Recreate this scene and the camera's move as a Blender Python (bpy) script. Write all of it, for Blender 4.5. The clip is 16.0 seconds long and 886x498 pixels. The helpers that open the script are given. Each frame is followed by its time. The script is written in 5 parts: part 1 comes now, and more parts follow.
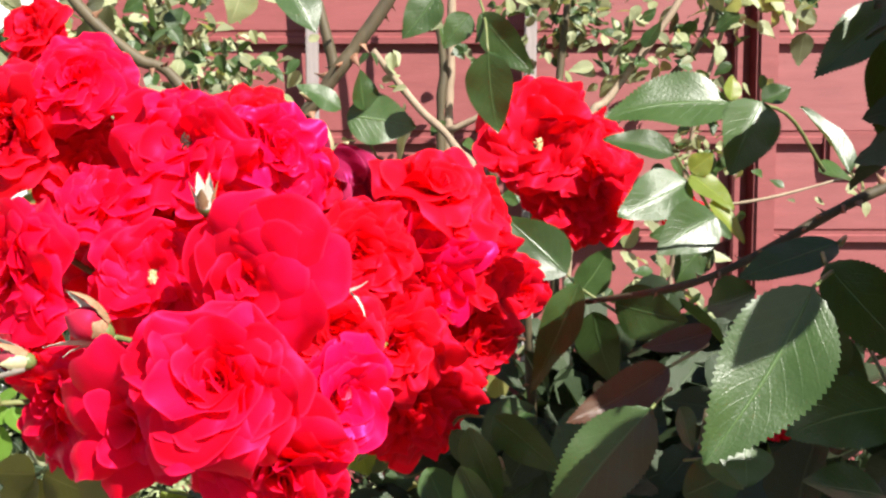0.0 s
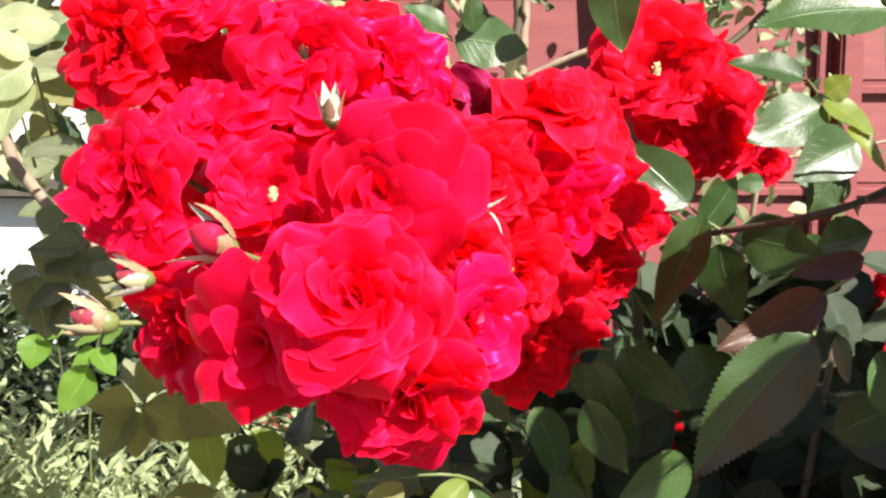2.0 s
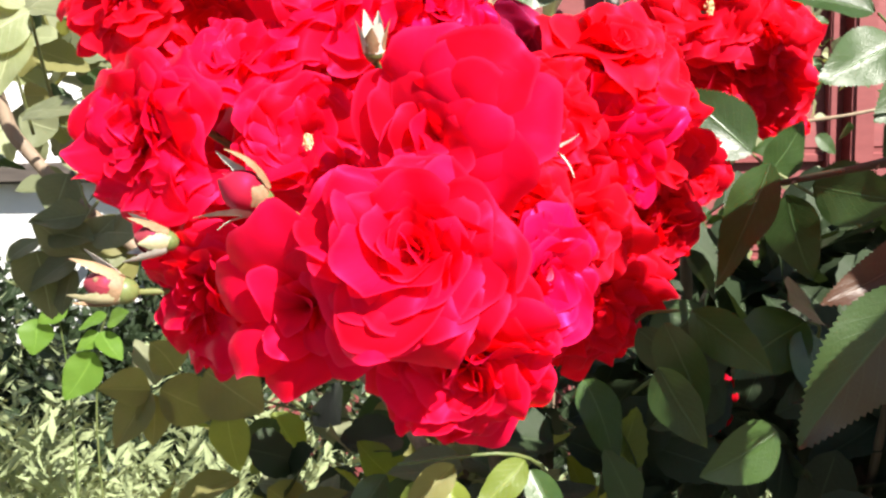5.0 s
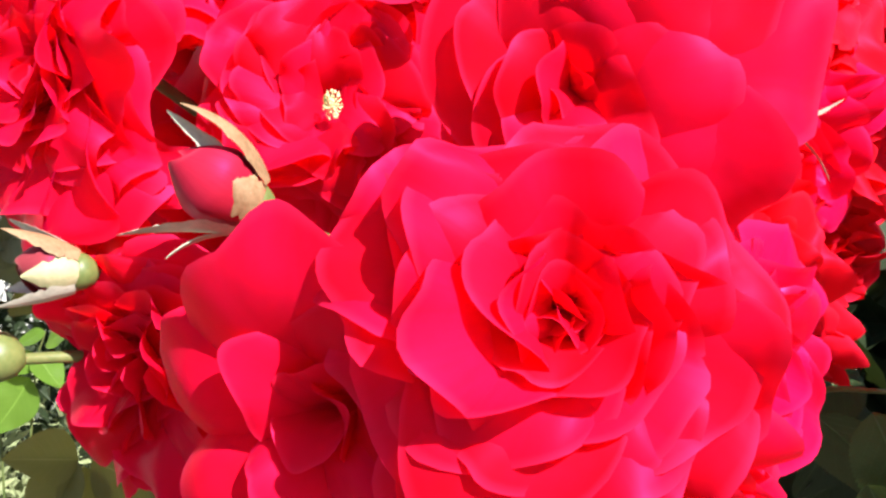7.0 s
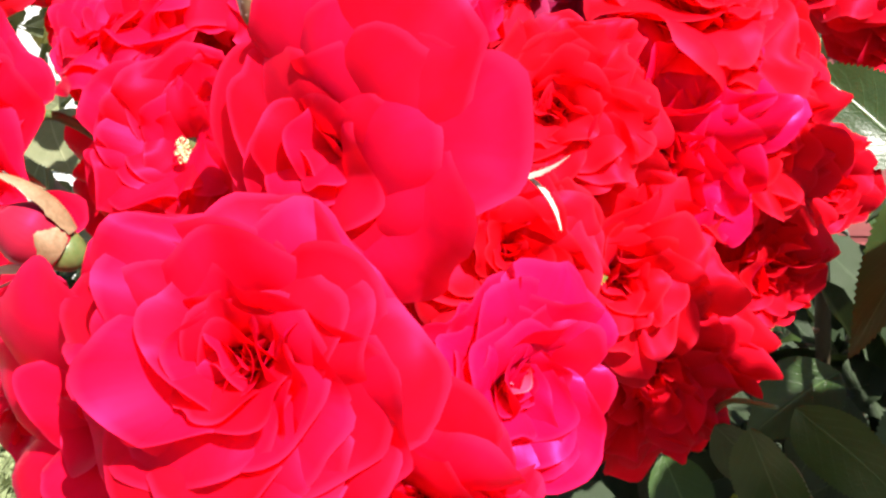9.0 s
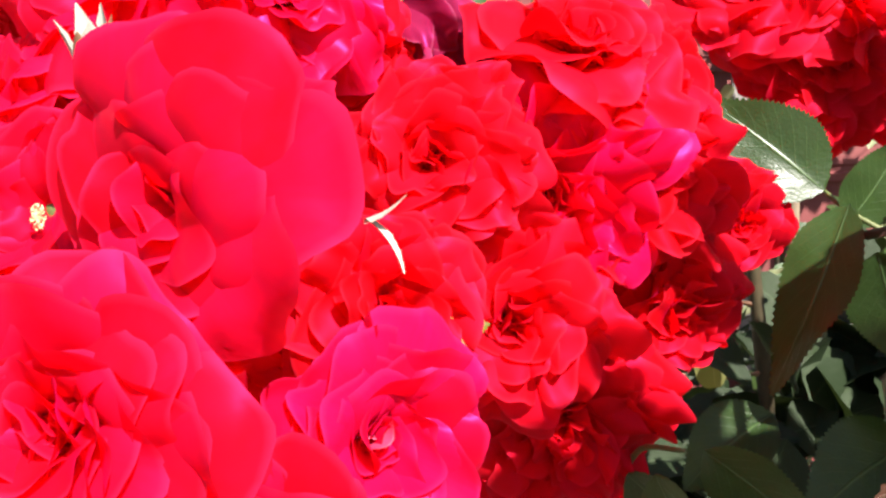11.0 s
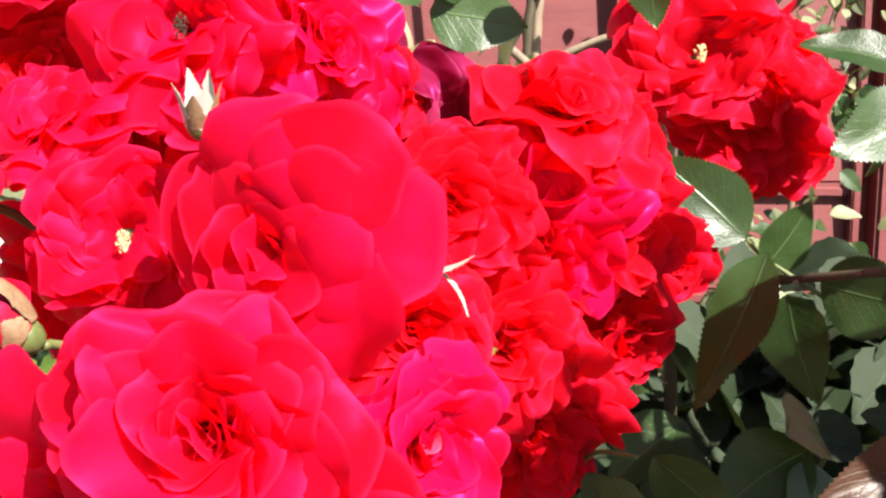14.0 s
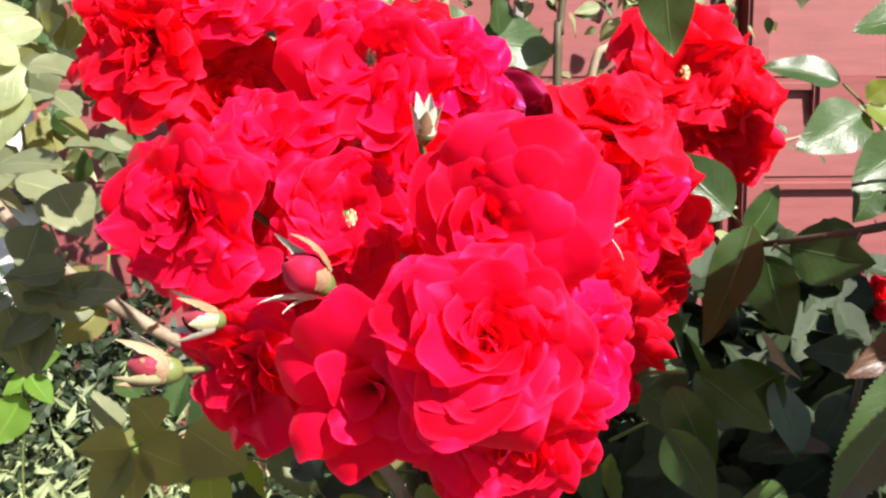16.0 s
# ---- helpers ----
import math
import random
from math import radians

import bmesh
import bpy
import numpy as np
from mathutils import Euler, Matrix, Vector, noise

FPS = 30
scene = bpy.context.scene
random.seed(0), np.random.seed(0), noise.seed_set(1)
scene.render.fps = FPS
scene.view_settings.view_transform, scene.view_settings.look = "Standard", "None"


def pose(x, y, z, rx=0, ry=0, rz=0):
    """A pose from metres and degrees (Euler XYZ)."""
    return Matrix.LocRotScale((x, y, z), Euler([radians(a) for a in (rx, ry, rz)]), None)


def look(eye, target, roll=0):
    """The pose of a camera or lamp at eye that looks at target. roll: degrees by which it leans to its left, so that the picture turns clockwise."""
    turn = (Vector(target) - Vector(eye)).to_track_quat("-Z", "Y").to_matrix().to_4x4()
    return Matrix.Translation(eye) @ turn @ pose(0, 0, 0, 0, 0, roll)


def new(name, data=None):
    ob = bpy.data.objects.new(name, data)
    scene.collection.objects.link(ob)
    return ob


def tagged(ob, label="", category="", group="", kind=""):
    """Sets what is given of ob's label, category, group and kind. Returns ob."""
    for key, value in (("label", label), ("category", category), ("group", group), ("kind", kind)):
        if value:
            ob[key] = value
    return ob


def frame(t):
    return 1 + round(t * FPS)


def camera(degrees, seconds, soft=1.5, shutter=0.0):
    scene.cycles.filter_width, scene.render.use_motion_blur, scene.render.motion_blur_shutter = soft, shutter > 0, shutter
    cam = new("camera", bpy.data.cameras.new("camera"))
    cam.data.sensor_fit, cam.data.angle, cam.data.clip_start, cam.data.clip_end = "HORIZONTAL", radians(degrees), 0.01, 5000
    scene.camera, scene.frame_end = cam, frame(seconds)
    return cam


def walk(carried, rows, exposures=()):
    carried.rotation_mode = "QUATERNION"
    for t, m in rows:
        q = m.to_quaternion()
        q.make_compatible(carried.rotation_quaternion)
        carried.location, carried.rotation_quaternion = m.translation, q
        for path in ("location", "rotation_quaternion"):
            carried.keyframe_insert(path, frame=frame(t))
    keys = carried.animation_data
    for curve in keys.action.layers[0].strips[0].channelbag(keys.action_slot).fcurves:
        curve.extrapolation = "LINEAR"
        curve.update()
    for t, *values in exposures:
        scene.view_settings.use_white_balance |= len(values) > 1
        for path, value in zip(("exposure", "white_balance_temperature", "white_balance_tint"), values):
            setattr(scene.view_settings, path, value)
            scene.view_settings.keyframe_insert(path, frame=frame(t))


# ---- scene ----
cam = camera(47.4, 16.0, soft=2.45)
METRES, EYE, TILT, LEAN, TURN = 0.65, 1.25, -5.0, 0.0, 0.0
ROWS = [
    (0.0, 0.0, 0.0, 0.0, 0.0, 0.0, -0.0),
    (0.5, -0.0031, 0.009, -0.0064, 1.15, -0.3, -0.21),
    (1.0, -0.0389, 0.0172, -0.0107, 1.5, -0.44, -0.41),
    (1.5, -0.0493, 0.0305, -0.021, 1.96, -1.56, -0.42),
    (2.0, -0.0526, 0.038, -0.0278, 2.94, -2.22, -0.39),
    (2.5, -0.0778, 0.0328, -0.0294, 2.68, -2.08, 0.44),
    (3.0, -0.0656, 0.041, -0.0328, 3.69, -1.72, 2.14),
    (3.5, -0.0632, 0.0481, -0.0498, 4.22, -2.24, 2.81),
    (4.0, -0.0783, 0.056, -0.0535, 3.81, -2.32, 2.37),
    (6.5, -0.1569, 0.2951, -0.0475, 1.39, -2.86, -0.85),
    (7.0, -0.1497, 0.342, -0.0472, 1.13, -3.03, -0.75),
    (7.5, -0.1311, 0.3518, -0.0565, 1.29, -3.93, -0.51),
    (8.0, -0.1218, 0.3494, -0.0497, 1.68, -4.3, 0.66),
    (8.5, -0.0885, 0.3445, -0.0309, 5.25, -5.28, 1.34),
    (9.0, -0.0186, 0.3229, -0.0181, 12.34, -5.59, -0.17),
    (11.5, 0.0216, 0.3323, -0.0057, 11.06, -3.55, 1.03),
    (12.0, 0.0146, 0.3151, 0.0007, 9.18, -3.12, -0.49),
    (12.5, 0.0027, 0.2969, 0.0024, 8.07, -3.28, -0.58),
    (13.0, -0.0067, 0.274, 0.0072, 6.42, -3.1, -1.07),
    (13.5, -0.0092, 0.2691, 0.0062, 5.2, -2.95, -0.78),
    (14.0, -0.0326, 0.2641, 0.0001, 3.98, -2.82, -0.61),
    (14.5, -0.0591, 0.2417, -0.0017, 2.28, -2.65, -0.54),
    (15.0, -0.1061, 0.2046, -0.007, 0.61, -2.21, -0.21),
    (15.5, -0.1537, 0.1556, -0.0082, -1.67, -2.14, -0.1),
    (16.0, -0.1846, 0.1001, -0.0111, -4.45, -2.56, 0.59),
]
MORE = [
    (4.2, look((-0.050, 0.034, 1.215), (-0.185, 2.012, 0.949), -2.4)),
    (6.3, look((-0.098, 0.173, 1.204), (-0.131, 2.151, 0.912), 0.4)),
    (9.2, look((0.004, 0.204, 1.224), (-0.499, 2.108, 0.875), -1.6)),
    (11.3, look((0.014, 0.222, 1.212), (-0.385, 2.170, 0.991), -4.2)),
]
walk(cam, sorted([(t, pose(0, 0, EYE, TILT, LEAN, TURN) @ pose(METRES * x, METRES * y, METRES * z, 90 + pitch, roll, yaw)) for t, x, y, z, yaw, pitch, roll in ROWS] + MORE, key=lambda row: row[0]),
     exposures=[(0.0, 1.47), (1.0, 1.62), (4.0, 1.62), (6.5, 1.52), (16.0, 1.52)])

# ---- world and sun ----
TO_SUN = Vector((0.50, -0.62, 0.75)).normalized()
world = bpy.data.worlds.new("garden_sky")
scene.world = world
world.use_nodes = True
wn = world.node_tree.nodes
sky = wn.new("ShaderNodeTexSky")
sky.sky_type, sky.sun_disc = "NISHITA", False
sky.sun_elevation = math.asin(TO_SUN.z)
sky.sun_rotation = math.atan2(TO_SUN.x, TO_SUN.y)
wn["Background"].inputs["Strength"].default_value = 0.047
world.node_tree.links.new(sky.outputs[0], wn["Background"].inputs["Color"])
sun = new("sun", bpy.data.lights.new("sun", "SUN"))
sun.data.energy, sun.data.angle, sun.data.color = 5.0, radians(0.53), (1.0, 0.95, 0.87)
sun.matrix_world = look(TO_SUN * 6, (0, 0, 0))


# ---- materials ----
def shader(name):
    m = bpy.data.materials.new(name)
    m.use_nodes = True
    nt = m.node_tree
    return m, nt, nt.nodes["Principled BSDF"], nt.nodes["Material Output"]


def node(nt, kind, **values):
    n = nt.nodes.new(kind)
    for key, value in values.items():
        n.inputs[key.replace("_", " ")].default_value = value
    return n


def math_node(nt, op, a, b=None):
    n = nt.nodes.new("ShaderNodeMath")
    n.operation = op
    for i, v in enumerate((a, b)):
        if v is None:
            continue
        if isinstance(v, (int, float)):
            n.inputs[i].default_value = v
        else:
            nt.links.new(v, n.inputs[i])
    return n.outputs[0]


def blend(nt, fac, a, b, mode="MIX"):
    n = nt.nodes.new("ShaderNodeMix")
    n.data_type, n.blend_type = "RGBA", mode
    for socket, v in ((n.inputs[0], fac), (n.inputs[6], a), (n.inputs[7], b)):
        if isinstance(v, (int, float)):
            socket.default_value = v
        elif isinstance(v, tuple):
            socket.default_value = (*v, 1.0)
        else:
            nt.links.new(v, socket)
    return n.outputs[2]


def ramp(nt, value, lo, hi):
    n = node(nt, "ShaderNodeMapRange", From_Min=lo, From_Max=hi)
    nt.links.new(value, n.inputs[0])
    return n.outputs[0]


def grain(nt, scale, detail=4.0, rough=0.6, stretch=(1, 1, 1), space="Object"):
    co = nt.nodes.new("ShaderNodeTexCoord")
    mp = nt.nodes.new("ShaderNodeMapping")
    mp.inputs["Scale"].default_value = stretch
    nt.links.new(co.outputs[space], mp.inputs[0])
    n = node(nt, "ShaderNodeTexNoise", Scale=scale, Detail=detail, Roughness=rough)
    nt.links.new(mp.outputs[0], n.inputs["Vector"])
    return n.outputs[0]


def relief(nt, bsdf, height, strength, distance):
    n = node(nt, "ShaderNodeBump", Strength=strength, Distance=distance)
    nt.links.new(height, n.inputs["Height"])
    nt.links.new(n.outputs[0], bsdf.inputs["Normal"])
    return n.outputs[0]


def thin(nt, bsdf, out, color, share, normal=None):
    """Lets light pass through a petal or a leaf."""
    tr = nt.nodes.new("ShaderNodeBsdfTranslucent")
    if isinstance(color, tuple):
        tr.inputs[0].default_value = (*color, 1)
    else:
        nt.links.new(color, tr.inputs[0])
    mix = nt.nodes.new("ShaderNodeMixShader")
    mix.inputs[0].default_value = share
    nt.links.new(bsdf.outputs[0], mix.inputs[1])
    nt.links.new(tr.outputs[0], mix.inputs[2])
    nt.links.new(mix.outputs[0], out.inputs[0])


def petal_material(name, deep, fresh, through_color, share=0.47, gloss=0.5, foot=0.5, velvet=0.12):
    m, nt, bsdf, out = shader(name)
    info = nt.nodes.new("ShaderNodeObjectInfo")
    uv = nt.nodes.new("ShaderNodeUVMap")
    sep = nt.nodes.new("ShaderNodeSeparateXYZ")
    nt.links.new(uv.outputs[0], sep.inputs[0])
    # fine lengthwise veins and a slow mottling
    veins = nt.nodes.new("ShaderNodeTexNoise")
    mp = nt.nodes.new("ShaderNodeMapping")
    mp.inputs["Scale"].default_value = (26, 2.2, 1)
    nt.links.new(uv.outputs[0], mp.inputs[0])
    nt.links.new(mp.outputs[0], veins.inputs["Vector"])
    veins.inputs["Scale"].default_value = 1.6
    mottle = grain(nt, 90, 3)
    f = math_node(nt, "ADD", math_node(nt, "MULTIPLY", mottle, 0.55), math_node(nt, "MULTIPLY", info.outputs["Random"], 0.5))
    col = blend(nt, ramp(nt, f, 0.2, 0.85), deep, fresh)
    col = blend(nt, math_node(nt, "MULTIPLY", ramp(nt, veins.outputs[0], 0.45, 0.75), 0.25), col, deep)
    # paler base of the petal
    col = blend(nt, math_node(nt, "MULTIPLY", ramp(nt, sep.outputs[1], 0.22, 0.0), foot), col, (0.75, 0.03, 0.06))
    # lighter rim: thin pink highlights along the petal edge, put into the colour
    col = blend(nt, math_node(nt, "MULTIPLY", ramp(nt, sep.outputs[1], 0.945, 1.0), 0.6), col, (min(0.95, 1.05 * fresh[0]), 2 * fresh[1] + 0.010, 1.3 * fresh[2] + 0.02))
    nt.links.new(col, bsdf.inputs["Base Color"])
    bsdf.inputs["Roughness"].default_value = gloss
    bsdf.inputs["Specular IOR Level"].default_value = 0.30 if gloss > 0.4 else 0.42
    bsdf.inputs["Specular Tint"].default_value = (1.0, 0.10, 0.62, 1) if gloss > 0.3 else (1.0, 0.55, 0.85, 1)
    bsdf.inputs["Sheen Weight"].default_value = velvet
    bsdf.inputs["Sheen Roughness"].default_value = 0.4
    bsdf.inputs["Sheen Tint"].default_value = (1.0, 0.02, 0.50, 1)
    h = math_node(nt, "ADD", math_node(nt, "MULTIPLY", veins.outputs[0], 0.5), mottle)
    relief(nt, bsdf, h, 0.15, 0.0004)
    thin(nt, bsdf, out, through_color, share)
    return m


def leaf_material(name, dark, light, through_color, gloss=0.3, share=0.25, veins=True, half=None):
    m, nt, bsdf, out = shader(name)
    info = nt.nodes.new("ShaderNodeObjectInfo")
    uv = nt.nodes.new("ShaderNodeUVMap")
    sep = nt.nodes.new("ShaderNodeSeparateXYZ")
    nt.links.new(uv.outputs[0], sep.inputs[0])
    side = math_node(nt, "ABSOLUTE", math_node(nt, "SUBTRACT", sep.outputs[0], 0.5))
    mid = ramp(nt, side, 0.022, 0.006)
    wave = math_node(nt, "SINE", math_node(nt, "MULTIPLY", math_node(nt, "SUBTRACT", sep.outputs[1], math_node(nt, "MULTIPLY", side, 0.62)), 56.0))
    rib = math_node(nt, "MULTIPLY", ramp(nt, wave, 0.90, 1.0), ramp(nt, side, 0.5, 0.3))
    vein = math_node(nt, "MAXIMUM", mid, math_node(nt, "MULTIPLY", rib, 0.20))
    mottle = grain(nt, 140, 5)
    cells = grain(nt, 900, 2)
    worn = grain(nt, 45, 6, 0.75)
    f = math_node(nt, "ADD", math_node(nt, "MULTIPLY", mottle, 0.6), math_node(nt, "MULTIPLY", info.outputs["Random"], 0.5))
    col = blend(nt, ramp(nt, f, 0.2, 0.9), dark, light)
    # dull patches and a few brown flecks
    col = blend(nt, math_node(nt, "MULTIPLY", ramp(nt, worn, 0.50, 0.72), 0.35), col, tuple(0.8 * c + 0.010 for c in light))
    col = blend(nt, math_node(nt, "MULTIPLY", ramp(nt, grain(nt, 260, 3), 0.70, 0.78), 0.5), col, (0.14, 0.09, 0.04))
    if half:
        col = blend(nt, math_node(nt, "MULTIPLY", ramp(nt, math_node(nt, "ADD", sep.outputs[0], math_node(nt, "MULTIPLY", mottle, 0.12)), 0.55, 0.58), 0.8), col, half)
    if veins:
        col = blend(nt, math_node(nt, "MULTIPLY", vein, 0.4), col, tuple(min(1, 2.2 * c + 0.03) for c in light))
    nt.links.new(col, bsdf.inputs["Base Color"])
    r = math_node(nt, "ADD", math_node(nt, "ADD", math_node(nt, "MULTIPLY", cells, 0.16), math_node(nt, "MULTIPLY", worn, 0.30)), gloss - 0.20)
    nt.links.new(r, bsdf.inputs["Roughness"])
    bsdf.inputs["Specular IOR Level"].default_value = 0.46 if gloss < 0.39 else 0.28
    h = math_node(nt, "ADD", math_node(nt, "MULTIPLY", vein, -0.55), math_node(nt, "MULTIPLY", cells, 0.35))
    h = math_node(nt, "ADD", h, math_node(nt, "MULTIPLY", mottle, 0.22))
    relief(nt, bsdf, h, 0.5, 0.0009)
    thin(nt, bsdf, out, through_color, share)
    return m


def plain_material(name, a, b, scale, rough=0.6, stretch=(1, 1, 1), bump=0.3, depth=0.001, fine=6.0, metallic=0.0):
    m, nt, bsdf, out = shader(name)
    coarse, small = grain(nt, scale, 4, 0.6, stretch), grain(nt, scale * fine, 4, 0.6, stretch)
    info = nt.nodes.new("ShaderNodeObjectInfo")
    f = math_node(nt, "ADD", math_node(nt, "MULTIPLY", coarse, 0.6), math_node(nt, "MULTIPLY", small, 0.4))
    f = math_node(nt, "ADD", f, math_node(nt, "MULTIPLY", math_node(nt, "SUBTRACT", info.outputs["Random"], 0.5), 0.2))
    nt.links.new(blend(nt, ramp(nt, f, 0.32, 0.7), a, b), bsdf.inputs["Base Color"])
    nt.links.new(math_node(nt, "ADD", math_node(nt, "MULTIPLY", small, 0.25), rough - 0.12), bsdf.inputs["Roughness"])
    bsdf.inputs["Metallic"].default_value = metallic
    relief(nt, bsdf, f, bump, depth)
    return m


ROSY = petal_material("rosy_red_petal", (0.68, 0.0035, 0.016), (0.90, 0.0065, 0.070), (0.94, 0.001, 0.005), gloss=0.46, velvet=0.10)
RED = petal_material("red_petal", (0.58, 0.004, 0.008), (0.84, 0.006, 0.028), (0.94, 0.001, 0.004), velvet=0.06)
PINK = petal_material("pink_edged_petal", (0.70, 0.003, 0.030), (0.90, 0.006, 0.105), (0.85, 0.002, 0.012), gloss=0.36)
# Pale pink for innermost petals: a highlight in the heart, put into the colour.
GLINT = petal_material("glint_pink_petal", (0.78, 0.06, 0.20), (0.90, 0.20, 0.42), (0.85, 0.05, 0.15), gloss=0.24)
DARK = petal_material("faded_petal", (0.17, 0.004, 0.030), (0.36, 0.030, 0.100), (0.35, 0.01, 0.04), 0.2, gloss=0.36)
BUD = petal_material("bud_petal", (0.22, 0.003, 0.016), (0.40, 0.016, 0.042), (0.4, 0.02, 0.03), 0.1, foot=0.0, velvet=0.0)
BUDPINK = petal_material("pink_bud_petal", (0.17, 0.014, 0.024), (0.30, 0.050, 0.064), (0.3, 0.03, 0.03), 0.1, foot=0.0, velvet=0.0)
GREEN = leaf_material("mature_leaf", (0.017, 0.037, 0.009), (0.042, 0.080, 0.019), (0.13, 0.22, 0.025), 0.33, 0.12)
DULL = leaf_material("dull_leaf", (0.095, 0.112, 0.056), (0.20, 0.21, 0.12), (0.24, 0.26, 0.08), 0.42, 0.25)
YOUNG = leaf_material("young_leaf", (0.11, 0.16, 0.022), (0.21, 0.26, 0.045), (0.34, 0.40, 0.04), 0.36, 0.4)
LIVELY = leaf_material("lively_leaf", (0.075, 0.16, 0.018), (0.13, 0.23, 0.035), (0.20, 0.36, 0.03), 0.40, 0.4)
# Yellow-green raised so that the colour also holds sunlight and sheen.
PALE = leaf_material("sunlit_pale_leaf", (0.17, 0.21, 0.085), (0.38, 0.40, 0.24), (0.40, 0.42, 0.10), 0.38, 0.35)
FLUSHED = leaf_material("flushed_leaf", (0.020, 0.040, 0.012), (0.045, 0.080, 0.024), (0.12, 0.18, 0.025), 0.33, 0.16, half=(0.060, 0.030, 0.020))
BRONZE = leaf_material("bronze_leaf", (0.050, 0.020, 0.013), (0.10, 0.050, 0.022), (0.22, 0.08, 0.03), 0.36, 0.2)
DOWNY = plain_material("downy_sepal", (0.34, 0.34, 0.29), (0.58, 0.56, 0.49), 240, 0.6, bump=0.4, depth=0.0004)
TAN = plain_material("tan_sepal", (0.17, 0.10, 0.05), (0.36, 0.24, 0.14), 200, 0.6, bump=0.4, depth=0.0004)
FERN = leaf_material("pale_fine_leaf", (0.20, 0.25, 0.125), (0.36, 0.41, 0.22), (0.42, 0.44, 0.18), 0.6, 0.3)
SEPAL = plain_material("sepal", (0.24, 0.25, 0.13), (0.46, 0.38, 0.24), 160, 0.6, bump=0.4, depth=0.0004)
HIP = plain_material("green_hip", (0.07, 0.11, 0.03), (0.16, 0.18, 0.06), 160, 0.45, bump=0.2, depth=0.0004)
STEM = plain_material("green_stem", (0.07, 0.11, 0.03), (0.16, 0.17, 0.06), 120, 0.5, bump=0.3, depth=0.0004)
CANE = plain_material("brown_cane", (0.036, 0.028, 0.014), (0.090, 0.068, 0.034), 60, 0.65, (1, 1, 0.25), 0.5, 0.001)
OLIVE = leaf_material("olive_leaf", (0.15, 0.15, 0.050), (0.25, 0.235, 0.09), (0.30, 0.30, 0.06), 0.5, 0.45)
# Green darkened so that the leaf colour itself carries the shade.
SHADE_LEAF = leaf_material("shade_dark_leaf", (0.016, 0.027, 0.013), (0.036, 0.054, 0.024), (0.06, 0.09, 0.02), 0.40, 0.10)
OLDCANE = plain_material("weathered_cane", (0.17, 0.12, 0.08), (0.34, 0.26, 0.18), 60, 0.7, (1, 1, 0.25), 0.5, 0.001)
THORN = plain_material("thorn", (0.16, 0.07, 0.04), (0.30, 0.16, 0.09), 200, 0.5)
STAMEN = plain_material("stamen", (0.70, 0.52, 0.20), (0.88, 0.80, 0.52), 400, 0.7)
SPENT = plain_material("spent_stamen", (0.020, 0.012, 0.010), (0.10, 0.055, 0.035), 400, 0.8)
PAINT = plain_material("red_wall_paint", (0.155, 0.030, 0.031), (0.215, 0.050, 0.050), 9, 0.62, (1, 1, 7), 0.35, 0.002, 9.0)
GREYWOOD = plain_material("grey_wood", (0.20, 0.165, 0.16), (0.33, 0.29, 0.28), 16, 0.75, (4, 4, 0.4), 0.5, 0.002)
RENDERED = plain_material("white_plaster", (0.70, 0.70, 0.70), (0.84, 0.84, 0.83), 6, 0.85, bump=0.5, depth=0.006)
DARKWOOD = plain_material("dark_wood", (0.05, 0.04, 0.035), (0.11, 0.09, 0.075), 12, 0.75, (0.4, 3, 3))
SOIL = plain_material("soil", (0.045, 0.034, 0.026), (0.13, 0.105, 0.08), 7, 0.9, bump=0.8, depth=0.02, fine=9)


# ---- mesh helpers ----
def mesh(name, verts, faces, uvs=None, smooth=True):
    me = bpy.data.meshes.new(name)
    me.from_pydata([tuple(map(float, v)) for v in verts], [], faces)
    if uvs is not None:
        layer = me.uv_layers.new(name="UVMap")
        flat = np.array([uvs[l.vertex_index] for l in me.loops], dtype=np.float32).ravel()
        layer.data.foreach_set("uv", flat)
    if smooth:
        me.polygons.foreach_set("use_smooth", [True] * len(me.polygons))
    me.update()
    return me


def part(name, me, material, parent=None, label="", m=None):
    """One mesh object under a thing or under a part."""
    if not me.materials:
        me.materials.append(material)
    ob = new(name, me)
    if parent is not None:
        ob.parent = parent
    if m is not None:
        ob.matrix_basis = m
    if label:
        ob["label"] = label
    return ob


def thing(name, m, label, category, group="", kind=""):
    ob = new(name)
    ob.empty_display_size = 0.01
    ob.matrix_basis = m
    return tagged(ob, label, category, group, kind)


def sheet(nu, nv):
    return [(j * (nu + 1) + i, j * (nu + 1) + i + 1, (j + 1) * (nu + 1) + i + 1, (j + 1) * (nu + 1) + i)
            for j in range(nv) for i in range(nu)]


def lathe(profile, sides=14, bumps=0.0, lobes=5):
    verts, uvs = [], []
    for k, (r, z) in enumerate(profile):
        for i in range(sides):
            a = 2 * math.pi * i / sides
            q = r * (1 + bumps * math.sin(lobes * a + 3 * z / (profile[-1][1] or 1)))
            verts.append((q * math.cos(a), q * math.sin(a), z))
            uvs.append((i / sides, k / (len(profile) - 1)))
    faces = [(k * sides + i, k * sides + (i + 1) % sides, (k + 1) * sides + (i + 1) % sides, (k + 1) * sides + i)
             for k in range(len(profile) - 1) for i in range(sides)]
    faces += [tuple(range(sides))[::-1], tuple(range((len(profile) - 1) * sides, len(profile) * sides))]
    return verts, faces, uvs


